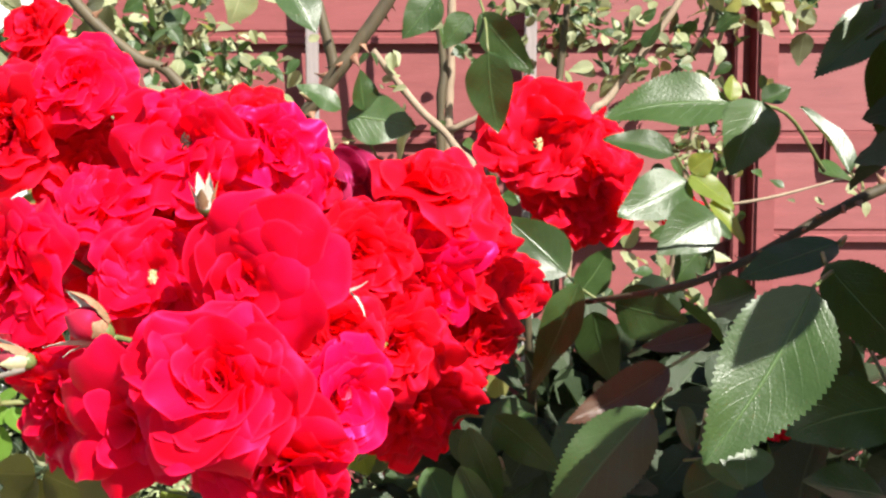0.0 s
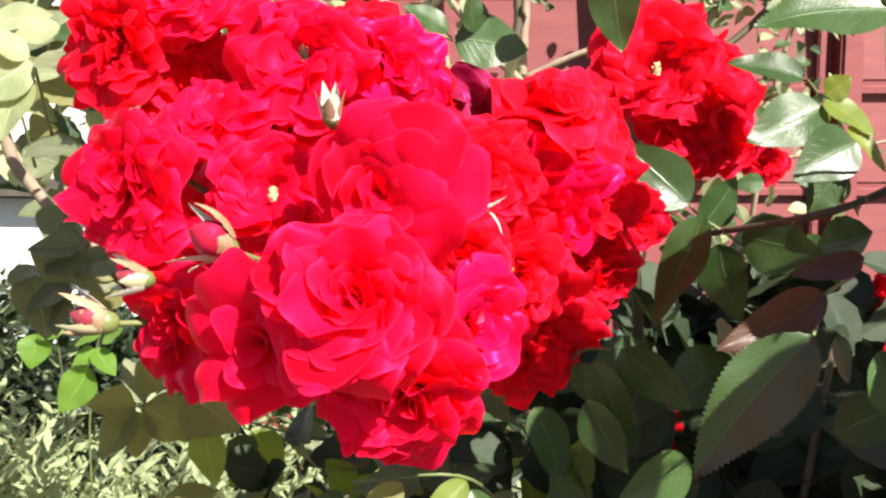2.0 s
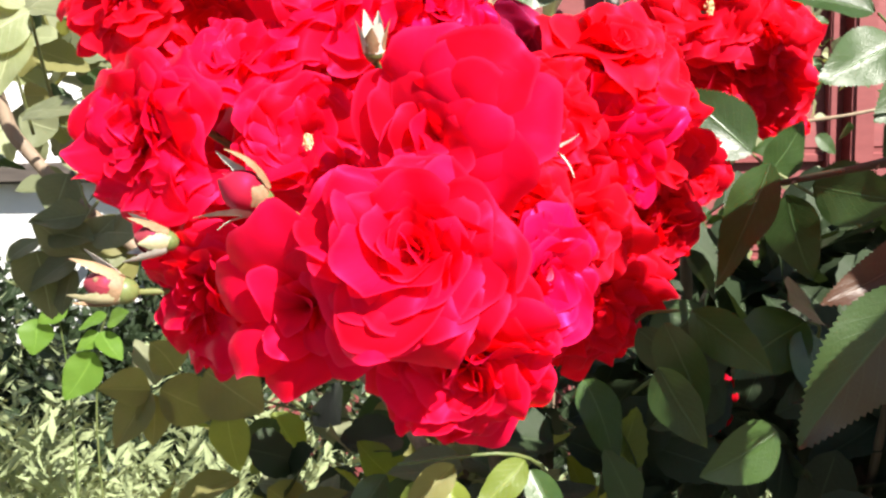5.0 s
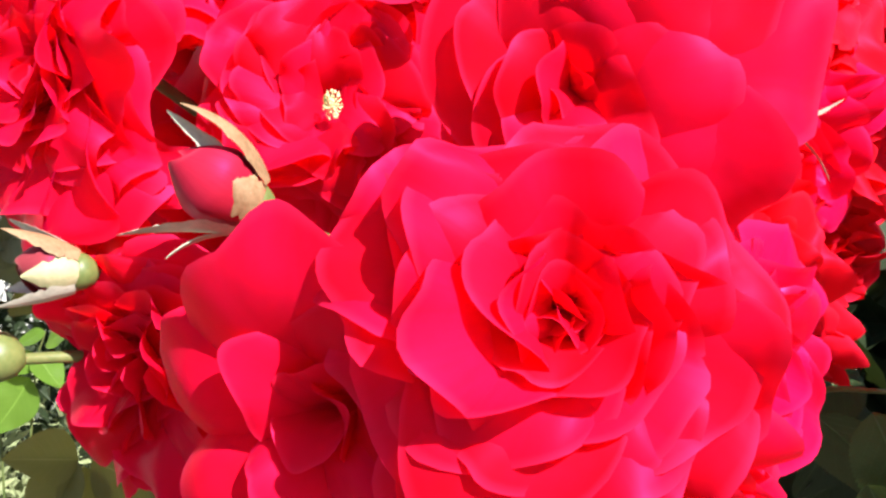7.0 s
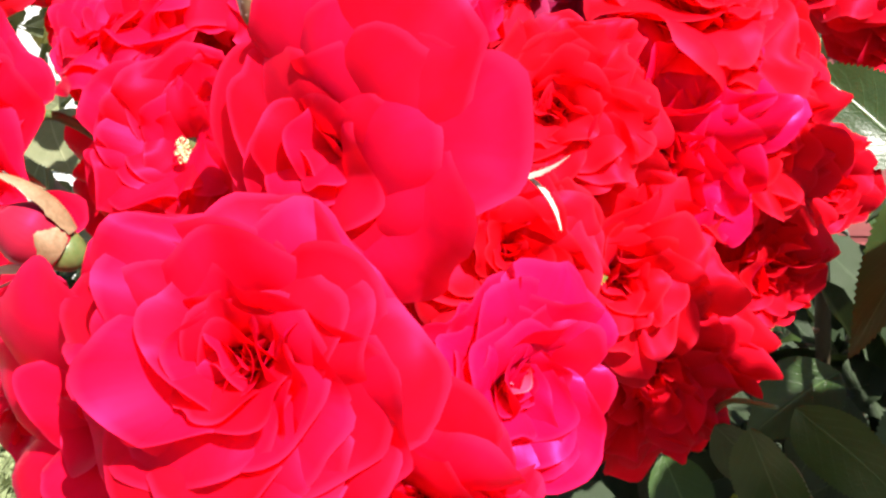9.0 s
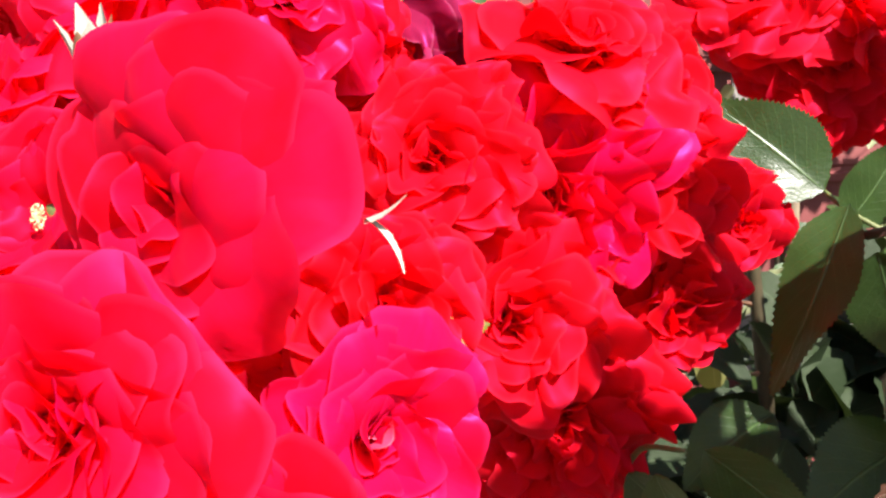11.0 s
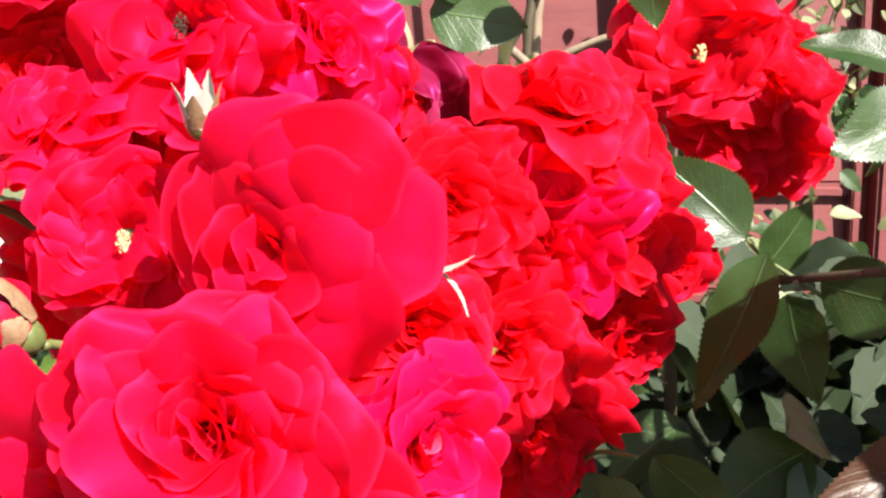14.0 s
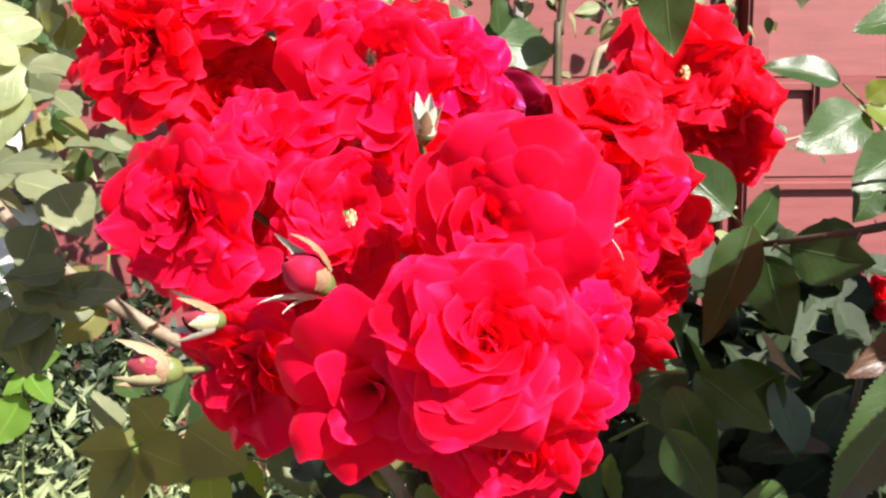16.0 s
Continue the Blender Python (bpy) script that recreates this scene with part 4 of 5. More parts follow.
LEAVES = [
    (DG + " with sunlit face", GREEN, [((0.129, 0.457, 1.276), (0.072, 0.470, 1.272), 0.029, GREEN, 0.2, (0.05, -0.84, 0.56)), ((0.144, 0.46, 1.277), (0.128, 0.445, 1.245), 0.026, GREEN, 0.2, (0.15, -0.90, 0.40)), ((0.144, 0.46, 1.277), (0.157, 0.46, 1.283), 0.011), ((0.129, 0.457, 1.277), (0.131, 0.46, 1.289), 0.009, YOUNG)],
     [(0.19, 0.505, 1.245), (0.160, 0.475, 1.272), (0.129, 0.457, 1.276)]),
    (DG + " hanging beside the far roses", GREEN, [((0.135, 0.594, 1.254), (0.095, 0.637, 1.265), 0.020, GREEN, 0.3, (0.1, -0.8, 0.6)), ((0.140, 0.573, 1.238), (0.096, 0.569, 1.219), 0.029, GREEN, 0.2, (0.10, -0.86, 0.52)), ((0.140, 0.573, 1.242), (0.161, 0.556, 1.224), 0.018, YOUNG), ((0.140, 0.573, 1.244), (0.152, 0.57, 1.254), 0.014, YOUNG)],
     [(0.152, 0.556, 1.205), (0.148, 0.566, 1.225), (0.140, 0.573, 1.240), (0.136, 0.592, 1.253)]),
    (DG + " with round leaflets", GREEN, [((0.148, 0.545, 1.220), (0.114, 0.543, 1.202), 0.028, GREEN, 0.2, (0.28, -0.90, 0.34)), ((0.148, 0.56, 1.227), (0.166, 0.55, 1.206), 0.013, YOUNG), ((0.149, 0.565, 1.205), (0.13, 0.56, 1.182), 0.021)],
     [(0.148, 0.56, 1.19), (0.152, 0.566, 1.205), (0.150, 0.562, 1.228)]),
    (DG + " half in shade", GREEN, [((0.071, 0.575, 1.185), (0.035, 0.56, 1.218), 0.030, GREEN, 0.18, (0.06, -0.97, 0.20)), ((0.077, 0.57, 1.174), (0.096, 0.575, 1.201), 0.024), ((0.076, 0.56, 1.182), (0.045, 0.545, 1.125), 0.026, GREEN, 0.15, (-0.70, -0.70, 0.05)), ((0.084, 0.56, 1.166), (0.094, 0.55, 1.124), 0.027, GREEN, 0.15, (-0.60, -0.80, 0.0)), ((0.096, 0.56, 1.17), (0.132, 0.55, 1.163), 0.031, GREEN, 0.15, (-0.5, -0.85, -0.1))],
     [(0.120, 0.560, 1.150), (0.098, 0.562, 1.165), (0.078, 0.568, 1.178), (0.071, 0.575, 1.185)]),
    (DG + " in front of the wall", GREEN, [((0.024, 0.545, 1.308), (0.03, 0.527, 1.265), 0.026, GREEN, 0.1, (-0.35, -0.9, -0.15)), ((0.02, 0.56, 1.33), (0.049, 0.55, 1.297), 0.020, GREEN, 0.2, (-0.3, -0.9, -0.1)), ((-0.003, 0.59, 1.345), (-0.023, 0.585, 1.32), 0.021), ((0.015, 0.57, 1.331), (0.001, 0.565, 1.312), 0.016)],
     [(0.012, 0.64, 1.40), (0.014, 0.60, 1.36), (0.022, 0.565, 1.333), (0.024, 0.545, 1.308)]),
    # The pale leaflet paints the sunlit edge of this leaf.
    (DG + " shaded, with a pale leaflet painted as sunlit edge", GREEN, [((-0.047, 0.61, 1.28), (-0.049, 0.605, 1.304), 0.019), ((-0.061, 0.61, 1.281), (-0.086, 0.6, 1.295), 0.016), ((-0.058, 0.61, 1.277), (-0.016, 0.6, 1.271), 0.031, GREEN, 0.1, (0, -0.95, 0.2)), ((-0.019, 0.62, 1.276), (-0.03, 0.63, 1.248), 0.021, PALE)],
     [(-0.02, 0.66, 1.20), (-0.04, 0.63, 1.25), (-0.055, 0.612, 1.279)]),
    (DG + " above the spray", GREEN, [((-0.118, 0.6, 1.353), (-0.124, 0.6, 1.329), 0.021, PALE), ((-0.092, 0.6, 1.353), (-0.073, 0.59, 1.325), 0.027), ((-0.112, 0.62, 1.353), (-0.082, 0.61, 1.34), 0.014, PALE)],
     [(-0.06, 0.72, 1.37), (-0.09, 0.65, 1.37), (-0.115, 0.605, 1.353)]),
    (BR + " close to the camera", BRONZE, [((0.095, 0.42, 1.163), (0.051, 0.4, 1.145), 0.018, BRONZE, 0.35, (-0.6, -0.75, -0.1))],
     [(0.13, 0.49, 1.160), (0.112, 0.45, 1.163), (0.095, 0.42, 1.163)]),
    ("large dark green rose leaf with reddish half", GREEN, [((0.082, 0.39, 1.153), (0.041, 0.367, 1.098), 0.029, FLUSHED, 0.12, (-0.2, -0.95, 0.15))],
     [(0.11, 0.48, 1.14), (0.096, 0.43, 1.15), (0.082, 0.39, 1.153)]),
    ("large glossy dark green rose leaf with toothed rim", GREEN, [((0.124, 0.335, 1.208), (0.084, 0.325, 1.152), 0.034, GREEN, 0.2, (-0.10, -0.93, 0.34)), ((0.109, 0.4, 1.145), (0.122, 0.395, 1.118), 0.022), ((0.112, 0.365, 1.146), (0.11, 0.355, 1.132), 0.019, GREEN, 0.1, (0.09, -0.86, 0.50))],
     [(0.175, 0.44, 1.20), (0.150, 0.385, 1.208), (0.124, 0.335, 1.208)]),
    (DG + " reaching out of the bush", GREEN, [((0.145, 0.38, 1.211), (0.176, 0.37, 1.174), 0.030, GREEN, 0.15, (0.06, -0.88, 0.46))], [(0.170, 0.45, 1.21), (0.155, 0.41, 1.212), (0.145, 0.38, 1.211)]),
    (DG + " high beside the wall", GREEN, [((0.186, 0.41, 1.313), (0.146, 0.40, 1.283), 0.021), ((0.164, 0.38, 1.295), (0.170, 0.372, 1.241), 0.025)], [(0.25, 0.46, 1.25), (0.22, 0.43, 1.30), (0.186, 0.41, 1.313), (0.166, 0.383, 1.297)]),
    (DG + " folded upward", GREEN, [((0.233, 0.58, 1.243), (0.21, 0.59, 1.283), 0.020, GREEN, 0.6), ((0.228, 0.57, 1.242), (0.208, 0.56, 1.245), 0.022)], [(0.22, 0.53, 1.232), (0.232, 0.56, 1.238), (0.233, 0.58, 1.243)]),
    (DG + " in shade along the stem", GREEN, [((0.165, 0.42, 1.216), (0.121, 0.41, 1.204), 0.021), ((0.124, 0.46, 1.172), (0.09, 0.45, 1.167), 0.013, BRONZE)], [(0.19, 0.48, 1.21), (0.18, 0.45, 1.216), (0.165, 0.42, 1.216)]),
    (DG + " deep in shade", GREEN, [((0.17, 0.37, 1.159), (0.126, 0.36, 1.151), 0.027), ((0.165, 0.42, 1.185), (0.144, 0.41, 1.153), 0.030), ((0.165, 0.45, 1.167), (0.19, 0.44, 1.151), 0.026)], [(0.19, 0.48, 1.17), (0.18, 0.43, 1.175), (0.17, 0.37, 1.159)]),
    (DG + " below the roses", GREEN, [((0.025, 0.49, 1.124), (0.057, 0.48, 1.099), 0.022, GREEN, 0.2, (-0.6, -0.75, 0.1)), ((0.012, 0.48, 1.121), (0.027, 0.47, 1.083), 0.022, GREEN, 0.2, (-0.7, -0.7, 0.1)), ((0.004, 0.5, 1.114), (0.033, 0.49, 1.087), 0.022, GREEN, 0.2, (-0.5, -0.75, -0.2))], [(0.0, 0.53, 1.10), (0.008, 0.51, 1.118), (0.02, 0.49, 1.124)]),
    (DG + " low in the shade", GREEN, [((0.105, 0.43, 1.104), (0.131, 0.42, 1.122), 0.022), ((0.171, 0.38, 1.121), (0.135, 0.37, 1.13), 0.022), ((0.1, 0.42, 1.146), (0.107, 0.42, 1.127), 0.016)], [(0.15, 0.49, 1.10), (0.13, 0.45, 1.115), (0.105, 0.43, 1.12)]),
    (DG + " under the spray", GREEN, [((0.008, 0.47, 1.105), (0.026, 0.46, 1.074), 0.022, GREEN, 0.2, (-0.65, -0.75, 0.0)), ((0.051, 0.45, 1.084), (0.02, 0.44, 1.069), 0.024, GREEN, 0.2, (-0.6, -0.7, -0.3)), ((0.055, 0.6, 1.102), (0.021, 0.59, 1.076), 0.028), ((-0.01, 0.6, 1.064), (0.007, 0.59, 1.019), 0.030)], [(0.02, 0.62, 1.05), (0.03, 0.55, 1.085), (0.03, 0.48, 1.10)]),
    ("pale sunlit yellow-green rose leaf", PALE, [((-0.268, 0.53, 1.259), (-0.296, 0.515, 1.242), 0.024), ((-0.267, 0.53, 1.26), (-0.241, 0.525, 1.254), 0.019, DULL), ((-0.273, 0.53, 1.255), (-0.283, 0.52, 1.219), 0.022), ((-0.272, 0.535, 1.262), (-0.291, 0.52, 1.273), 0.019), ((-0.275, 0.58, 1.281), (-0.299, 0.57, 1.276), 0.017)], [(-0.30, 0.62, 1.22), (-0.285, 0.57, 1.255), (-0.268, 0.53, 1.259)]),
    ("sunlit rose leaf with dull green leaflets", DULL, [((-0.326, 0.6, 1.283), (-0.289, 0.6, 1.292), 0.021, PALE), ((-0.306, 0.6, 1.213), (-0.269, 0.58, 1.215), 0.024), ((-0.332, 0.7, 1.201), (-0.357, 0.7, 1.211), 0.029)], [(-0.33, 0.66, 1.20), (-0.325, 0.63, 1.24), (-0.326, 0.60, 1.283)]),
    ("dull dark green rose leaf in shade", DULL, [((-0.285, 0.62, 1.2), (-0.264, 0.6, 1.176), 0.030), ((-0.298, 0.63, 1.178), (-0.305, 0.62, 1.154), 0.027), ((-0.276, 0.6, 1.158), (-0.305, 0.59, 1.155), 0.022)], [(-0.31, 0.66, 1.19), (-0.295, 0.63, 1.185), (-0.276, 0.60, 1.160)]),
    ("dull dark green rose leaf by the buds", DULL, [((-0.297, 0.6, 1.149), (-0.27, 0.59, 1.146), 0.021), ((-0.311, 0.61, 1.137), (-0.294, 0.59, 1.104), 0.035), ((-0.273, 0.6, 1.148), (-0.243, 0.58, 1.151), 0.021)], [(-0.29, 0.65, 1.16), (-0.29, 0.62, 1.15), (-0.30, 0.60, 1.14)]),
    ("olive rose leaf with light showing through", OLIVE, [((-0.248, 0.6, 1.06), (-0.271, 0.585, 1.066), 0.022), ((-0.248, 0.6, 1.059), (-0.265, 0.585, 1.031), 0.025), ((-0.246, 0.6, 1.057), (-0.245, 0.59, 1.031), 0.019), ((-0.233, 0.6, 1.07), (-0.246, 0.6, 1.087), 0.025), ((-0.243, 0.6, 1.06), (-0.212, 0.61, 1.042), 0.029)], [(-0.19, 0.66, 1.07), (-0.22, 0.62, 1.065), (-0.248, 0.60, 1.06)]),
    ("olive green rose leaf below the spray", OLIVE, [((-0.206, 0.6, 1.049), (-0.203, 0.61, 1.006), 0.022, YOUNG), ((-0.217, 0.6, 1.07), (-0.185, 0.6, 1.047), 0.038), ((-0.121, 0.62, 1.004), (-0.136, 0.61, 1.026), 0.021, YOUNG), ((-0.059, 0.64, 1.013), (-0.026, 0.64, 1.024), 0.022, PALE)], [(-0.09, 0.66, 1.02), (-0.15, 0.64, 1.03), (-0.21, 0.60, 1.06)]),
    ("small bright green leaf tucked between roses", YOUNG, [((-0.050, 0.452, 1.160), (-0.025, 0.446, 1.167), 0.013, YOUNG, 0.1, (0.1, -0.95, 0.2))], [(-0.06, 0.49, 1.14), (-0.055, 0.47, 1.15), (-0.050, 0.452, 1.160)]),
]
LEAVES.append((DG + " over a shaded rose", GREEN, [((0.10, 0.575, 1.100), (0.060, 0.560, 1.075), 0.034, GREEN, 0.1, (0.45, -0.6, 0.65)), ((0.105, 0.58, 1.105), (0.085, 0.545, 1.118), 0.030, GREEN, 0.1, (0.45, -0.6, 0.65)), ((0.10, 0.575, 1.095), (0.100, 0.548, 1.062), 0.030, GREEN, 0.1, (0.45, -0.6, 0.65))],
               [(0.12, 0.64, 1.06), (0.115, 0.60, 1.09), (0.10, 0.575, 1.100)]))
LEAVES.append(("yellow-green rose leaf at the foot of the spray", YOUNG, [((-0.046, 0.475, 1.064), (-0.068, 0.460, 1.046), 0.014, YOUNG, 0.3), ((-0.044, 0.475, 1.060), (-0.030, 0.460, 1.034), 0.014, GREEN, 0.3), ((-0.076, 0.475, 1.062), (-0.098, 0.460, 1.044), 0.014, OLIVE, 0.3), ((-0.079, 0.475, 1.056), (-0.072, 0.460, 1.030), 0.014, YOUNG, 0.3), ((-0.105, 0.475, 1.058), (-0.122, 0.460, 1.036), 0.014, GREEN, 0.3)],
               [(-0.02, 0.60, 0.98), (-0.03, 0.53, 1.03), (-0.05, 0.476, 1.066), (-0.10, 0.476, 1.062)]))
LEAVES.append(("dull grey-green rose leaf with clear veins by the buds", DULL, [((-0.285, 0.605, 1.137), (-0.303, 0.590, 1.157), 0.021, DULL, 0.12, (-0.3, -0.75, 0.3)), ((-0.284, 0.605, 1.140), (-0.257, 0.590, 1.158), 0.018, DULL, 0.12, (-0.2, -0.78, 0.2)), ((-0.287, 0.605, 1.134), (-0.309, 0.590, 1.117), 0.022, DULL, 0.12, (-0.5, -0.7, 0.1)), ((-0.289, 0.605, 1.127), (-0.290, 0.590, 1.104), 0.021, DULL, 0.12, (-0.4, -0.75, 0.0)), ((-0.308, 0.605, 1.144), (-0.319, 0.590, 1.136), 0.018, DULL, 0.12, (-0.4, -0.7, 0.3))],
               [(-0.322, 0.670, 1.168), (-0.301, 0.640, 1.150), (-0.286, 0.606, 1.137)]))
LEAVES.append(("dull olive rose leaf behind the buds", DULL, [((-0.273, 0.660, 1.135), (-0.301, 0.645, 1.148), 0.024, OLIVE, 0.15, (-0.2, -0.75, 0.35)), ((-0.276, 0.660, 1.131), (-0.307, 0.645, 1.129), 0.024, DULL, 0.15, (-0.2, -0.75, 0.35)), ((-0.273, 0.660, 1.127), (-0.295, 0.645, 1.109), 0.024, OLIVE, 0.15, (-0.2, -0.75, 0.35)), ((-0.304, 0.660, 1.164), (-0.315, 0.645, 1.142), 0.024, DULL, 0.15, (-0.2, -0.75, 0.35))],
               [(-0.288, 0.740, 1.158), (-0.280, 0.700, 1.141), (-0.274, 0.662, 1.133)]))
# Added leaf outside the view, turned to the sun to shadow the large leaf.
LEAVES.append((DG + " added unseen to shade the large leaf", GREEN, [((0.206, 0.238, 1.334), (0.184, 0.214, 1.318), 0.018, GREEN, 0.1, (0.46, -0.57, 0.69))],
               [(0.28, 0.32, 1.24), (0.25, 0.28, 1.31), (0.206, 0.238, 1.334)]))
for k, (label, material, leaflets, stem) in enumerate(LEAVES):
    compound_leaf(100 + k, label, leaflets, material, stem)
compound_leaf(140, "bright green young leaf of a neighbouring shrub", [((-0.421, 0.95, 0.995), (-0.448, 0.94, 0.953), 0.034), ((-0.408, 0.95, 1.031), (-0.430, 0.94, 1.018), 0.018), ((-0.407, 0.95, 1.022), (-0.383, 0.94, 1.034), 0.019), ((-0.414, 0.95, 1.014), (-0.392, 0.94, 0.989), 0.025), ((-0.414, 0.95, 1.012), (-0.435, 0.94, 1.0), 0.018)],
              LIVELY, [(-0.43, 0.97, 0.80), (-0.428, 0.96, 0.92), (-0.418, 0.955, 1.0), (-0.408, 0.95, 1.03)], "")
compound_leaf(141, "bright green pointed leaf of a neighbouring shrub", [((-0.473, 0.95, 1.027), (-0.474, 0.94, 0.995), 0.030), ((-0.443, 0.95, 1.04), (-0.468, 0.94, 1.025), 0.020)],
              LIVELY, [(-0.46, 0.98, 0.80), (-0.455, 0.97, 0.95), (-0.455, 0.955, 1.035)], "")


# ---- canes ----
def cane(seed, points, r0, r1, thorns, label, material=CANE, name="rose_cane"):
    rng = random.Random(seed)
    origin = Vector(points[0])
    local = [Vector(p) - origin for p in points]
    ob = thing(name, Matrix.Translation(origin), label, "rose cane", "rose canes")
    v, f, u = tube(local, r0, r1, 10, 8, 0.25)
    stem = part("stem", mesh("stem", v, f, u), material, ob)
    line = smooth_line(local, 8)
    v, f, u = lathe([(1.0, -0.3), (0.55, 0.5), (0.25, 1.2), (0.02, 2.3)], 7)
    me = mesh("thorn", [(x * 1.0, y * 0.5, z) for x, y, z in v], f, u)
    for k in range(thorns):
        i = min(len(line) - 2, int((k + rng.uniform(0.1, 0.9)) / thorns * (len(line) - 1)))
        p, d = line[i], (line[i + 1] - line[i]).normalized()
        s = i / (len(line) - 1)
        r = r0 + (r1 - r0) * s
        out = Vector([rng.uniform(-1, 1) for _ in range(3)])
        out = (out - out.dot(d) * d).normalized() + 0.25 * d
        part("thorn", me, THORN, stem, m=aim(p + out * r * 0.85, out, rng.uniform(0, 90)) @ Matrix.Scale(r * rng.uniform(0.7, 1.1), 4))
    return ob


cane(201, [(-0.02, 0.72, 0.0), (-0.03, 0.66, 0.5), (-0.05, 0.58, 0.95), NODE], 0.0042, 0.003, 10, "green brown cane that carries the near spray")
cane(202, [(0.08, 0.80, 0.0), (0.07, 0.76, 0.6), (0.065, 0.70, 1.0), NODE_R], 0.006, 0.003, 10, "green brown cane that carries the far spray")
cane(203, [(0.62, 0.62, 0.0), (0.52, 0.57, 0.8), (0.38, 0.52, 1.22), (0.28, 0.50, 1.262), (0.219, 0.50, 1.237), (0.187, 0.50, 1.221), (0.154, 0.50, 1.202), (0.12, 0.505, 1.187), (0.08, 0.555, 1.172)], 0.0042, 0.0017, 44, "dark thorny cane arching across the leaves")
cane(204, [(-0.46, 0.70, 0.9), (-0.363, 0.65, 1.224), (-0.336, 0.65, 1.198), (-0.304, 0.65, 1.161), (-0.243, 0.65, 1.115), (-0.12, 0.62, 1.05), (-0.045, 0.60, 0.90)], 0.0036, 0.0042, 7, "light brown cane in the sun", OLDCANE)
cane(205, [(-0.36, 0.82, 1.47), (-0.288, 0.80, 1.375), (-0.241, 0.80, 1.331), (-0.201, 0.80, 1.301), (-0.10, 0.78, 1.12), (-0.04, 0.74, 0.60), (-0.02, 0.74, 0.0)], 0.0042, 0.0055, 26, "dark brown cane leaning over the spray")
cane(206, [(0.02, 0.74, 1.47), (-0.035, 0.75, 1.375), (-0.068, 0.75, 1.328), (-0.089, 0.75, 1.298), (-0.105, 0.755, 1.25), (-0.09, 0.76, 1.0), (-0.01, 0.76, 0.4), (0.01, 0.77, 0.0)], 0.0045, 0.007, 30, "thick brown forked cane")
cane(207, [(-0.091, 0.75, 1.365), (-0.085, 0.75, 1.34), (-0.079, 0.752, 1.315)], 0.0035, 0.005, 2, "cut stub of a thick cane")


# ---- foliage farther back ----
def small_leaves():
    """Four leaf shapes that the farther foliage shares."""
    made = []
    for k in range(4):
        rng = random.Random(300 + k)
        made.append(leaflet_shape(rng, 1.0, 0.62, 0.12 + 0.12 * k, 0.15, 0.4 * (k - 1.5) / 1.5, teeth=6))
    return made


def leafy(seed, name, label, category, clumps, canes, materials, base, face=(0.2, -0.6, 0.7), wild=0.7):
    """A rose bush: canes and clumps of single leaves. clumps: centre, spread, count, leaf length."""
    rng = random.Random(seed)
    base = Vector(base)
    ob = thing(name, Matrix.Translation(base), label, category)
    for points, r0, r1, mat in canes:
        v, f, u = tube([Vector(p) - base for p in points], r0, r1, 8, 6, 0.3)
        part("cane", mesh("cane", v, f, u), mat, ob)
    shapes = {}
    for material in materials:
        shapes[material.name] = [s.copy() for s in SMALL]
    for centre, spread, count, size in clumps:
        for _ in range(count):
            p = Vector(centre) + Vector([rng.gauss(0, 1) * s for s in spread])
            x = Vector((rng.gauss(0, 1), rng.gauss(0, 0.6), rng.gauss(-0.3, 0.8))).normalized()
            n = Vector(face) + wild * Vector([rng.gauss(0, 0.6) for _ in range(3)])
            z = (n - n.dot(x) * x).normalized()
            m = Matrix((x, z.cross(x), z)).transposed().to_4x4()
            m.translation = p - base
            material = rng.choice(materials)
            part("leaf", rng.choice(shapes[material.name]), material, ob, m=m @ Matrix.Scale(size * rng.uniform(0.7, 1.25), 4))
    return ob


SMALL = small_leaves()
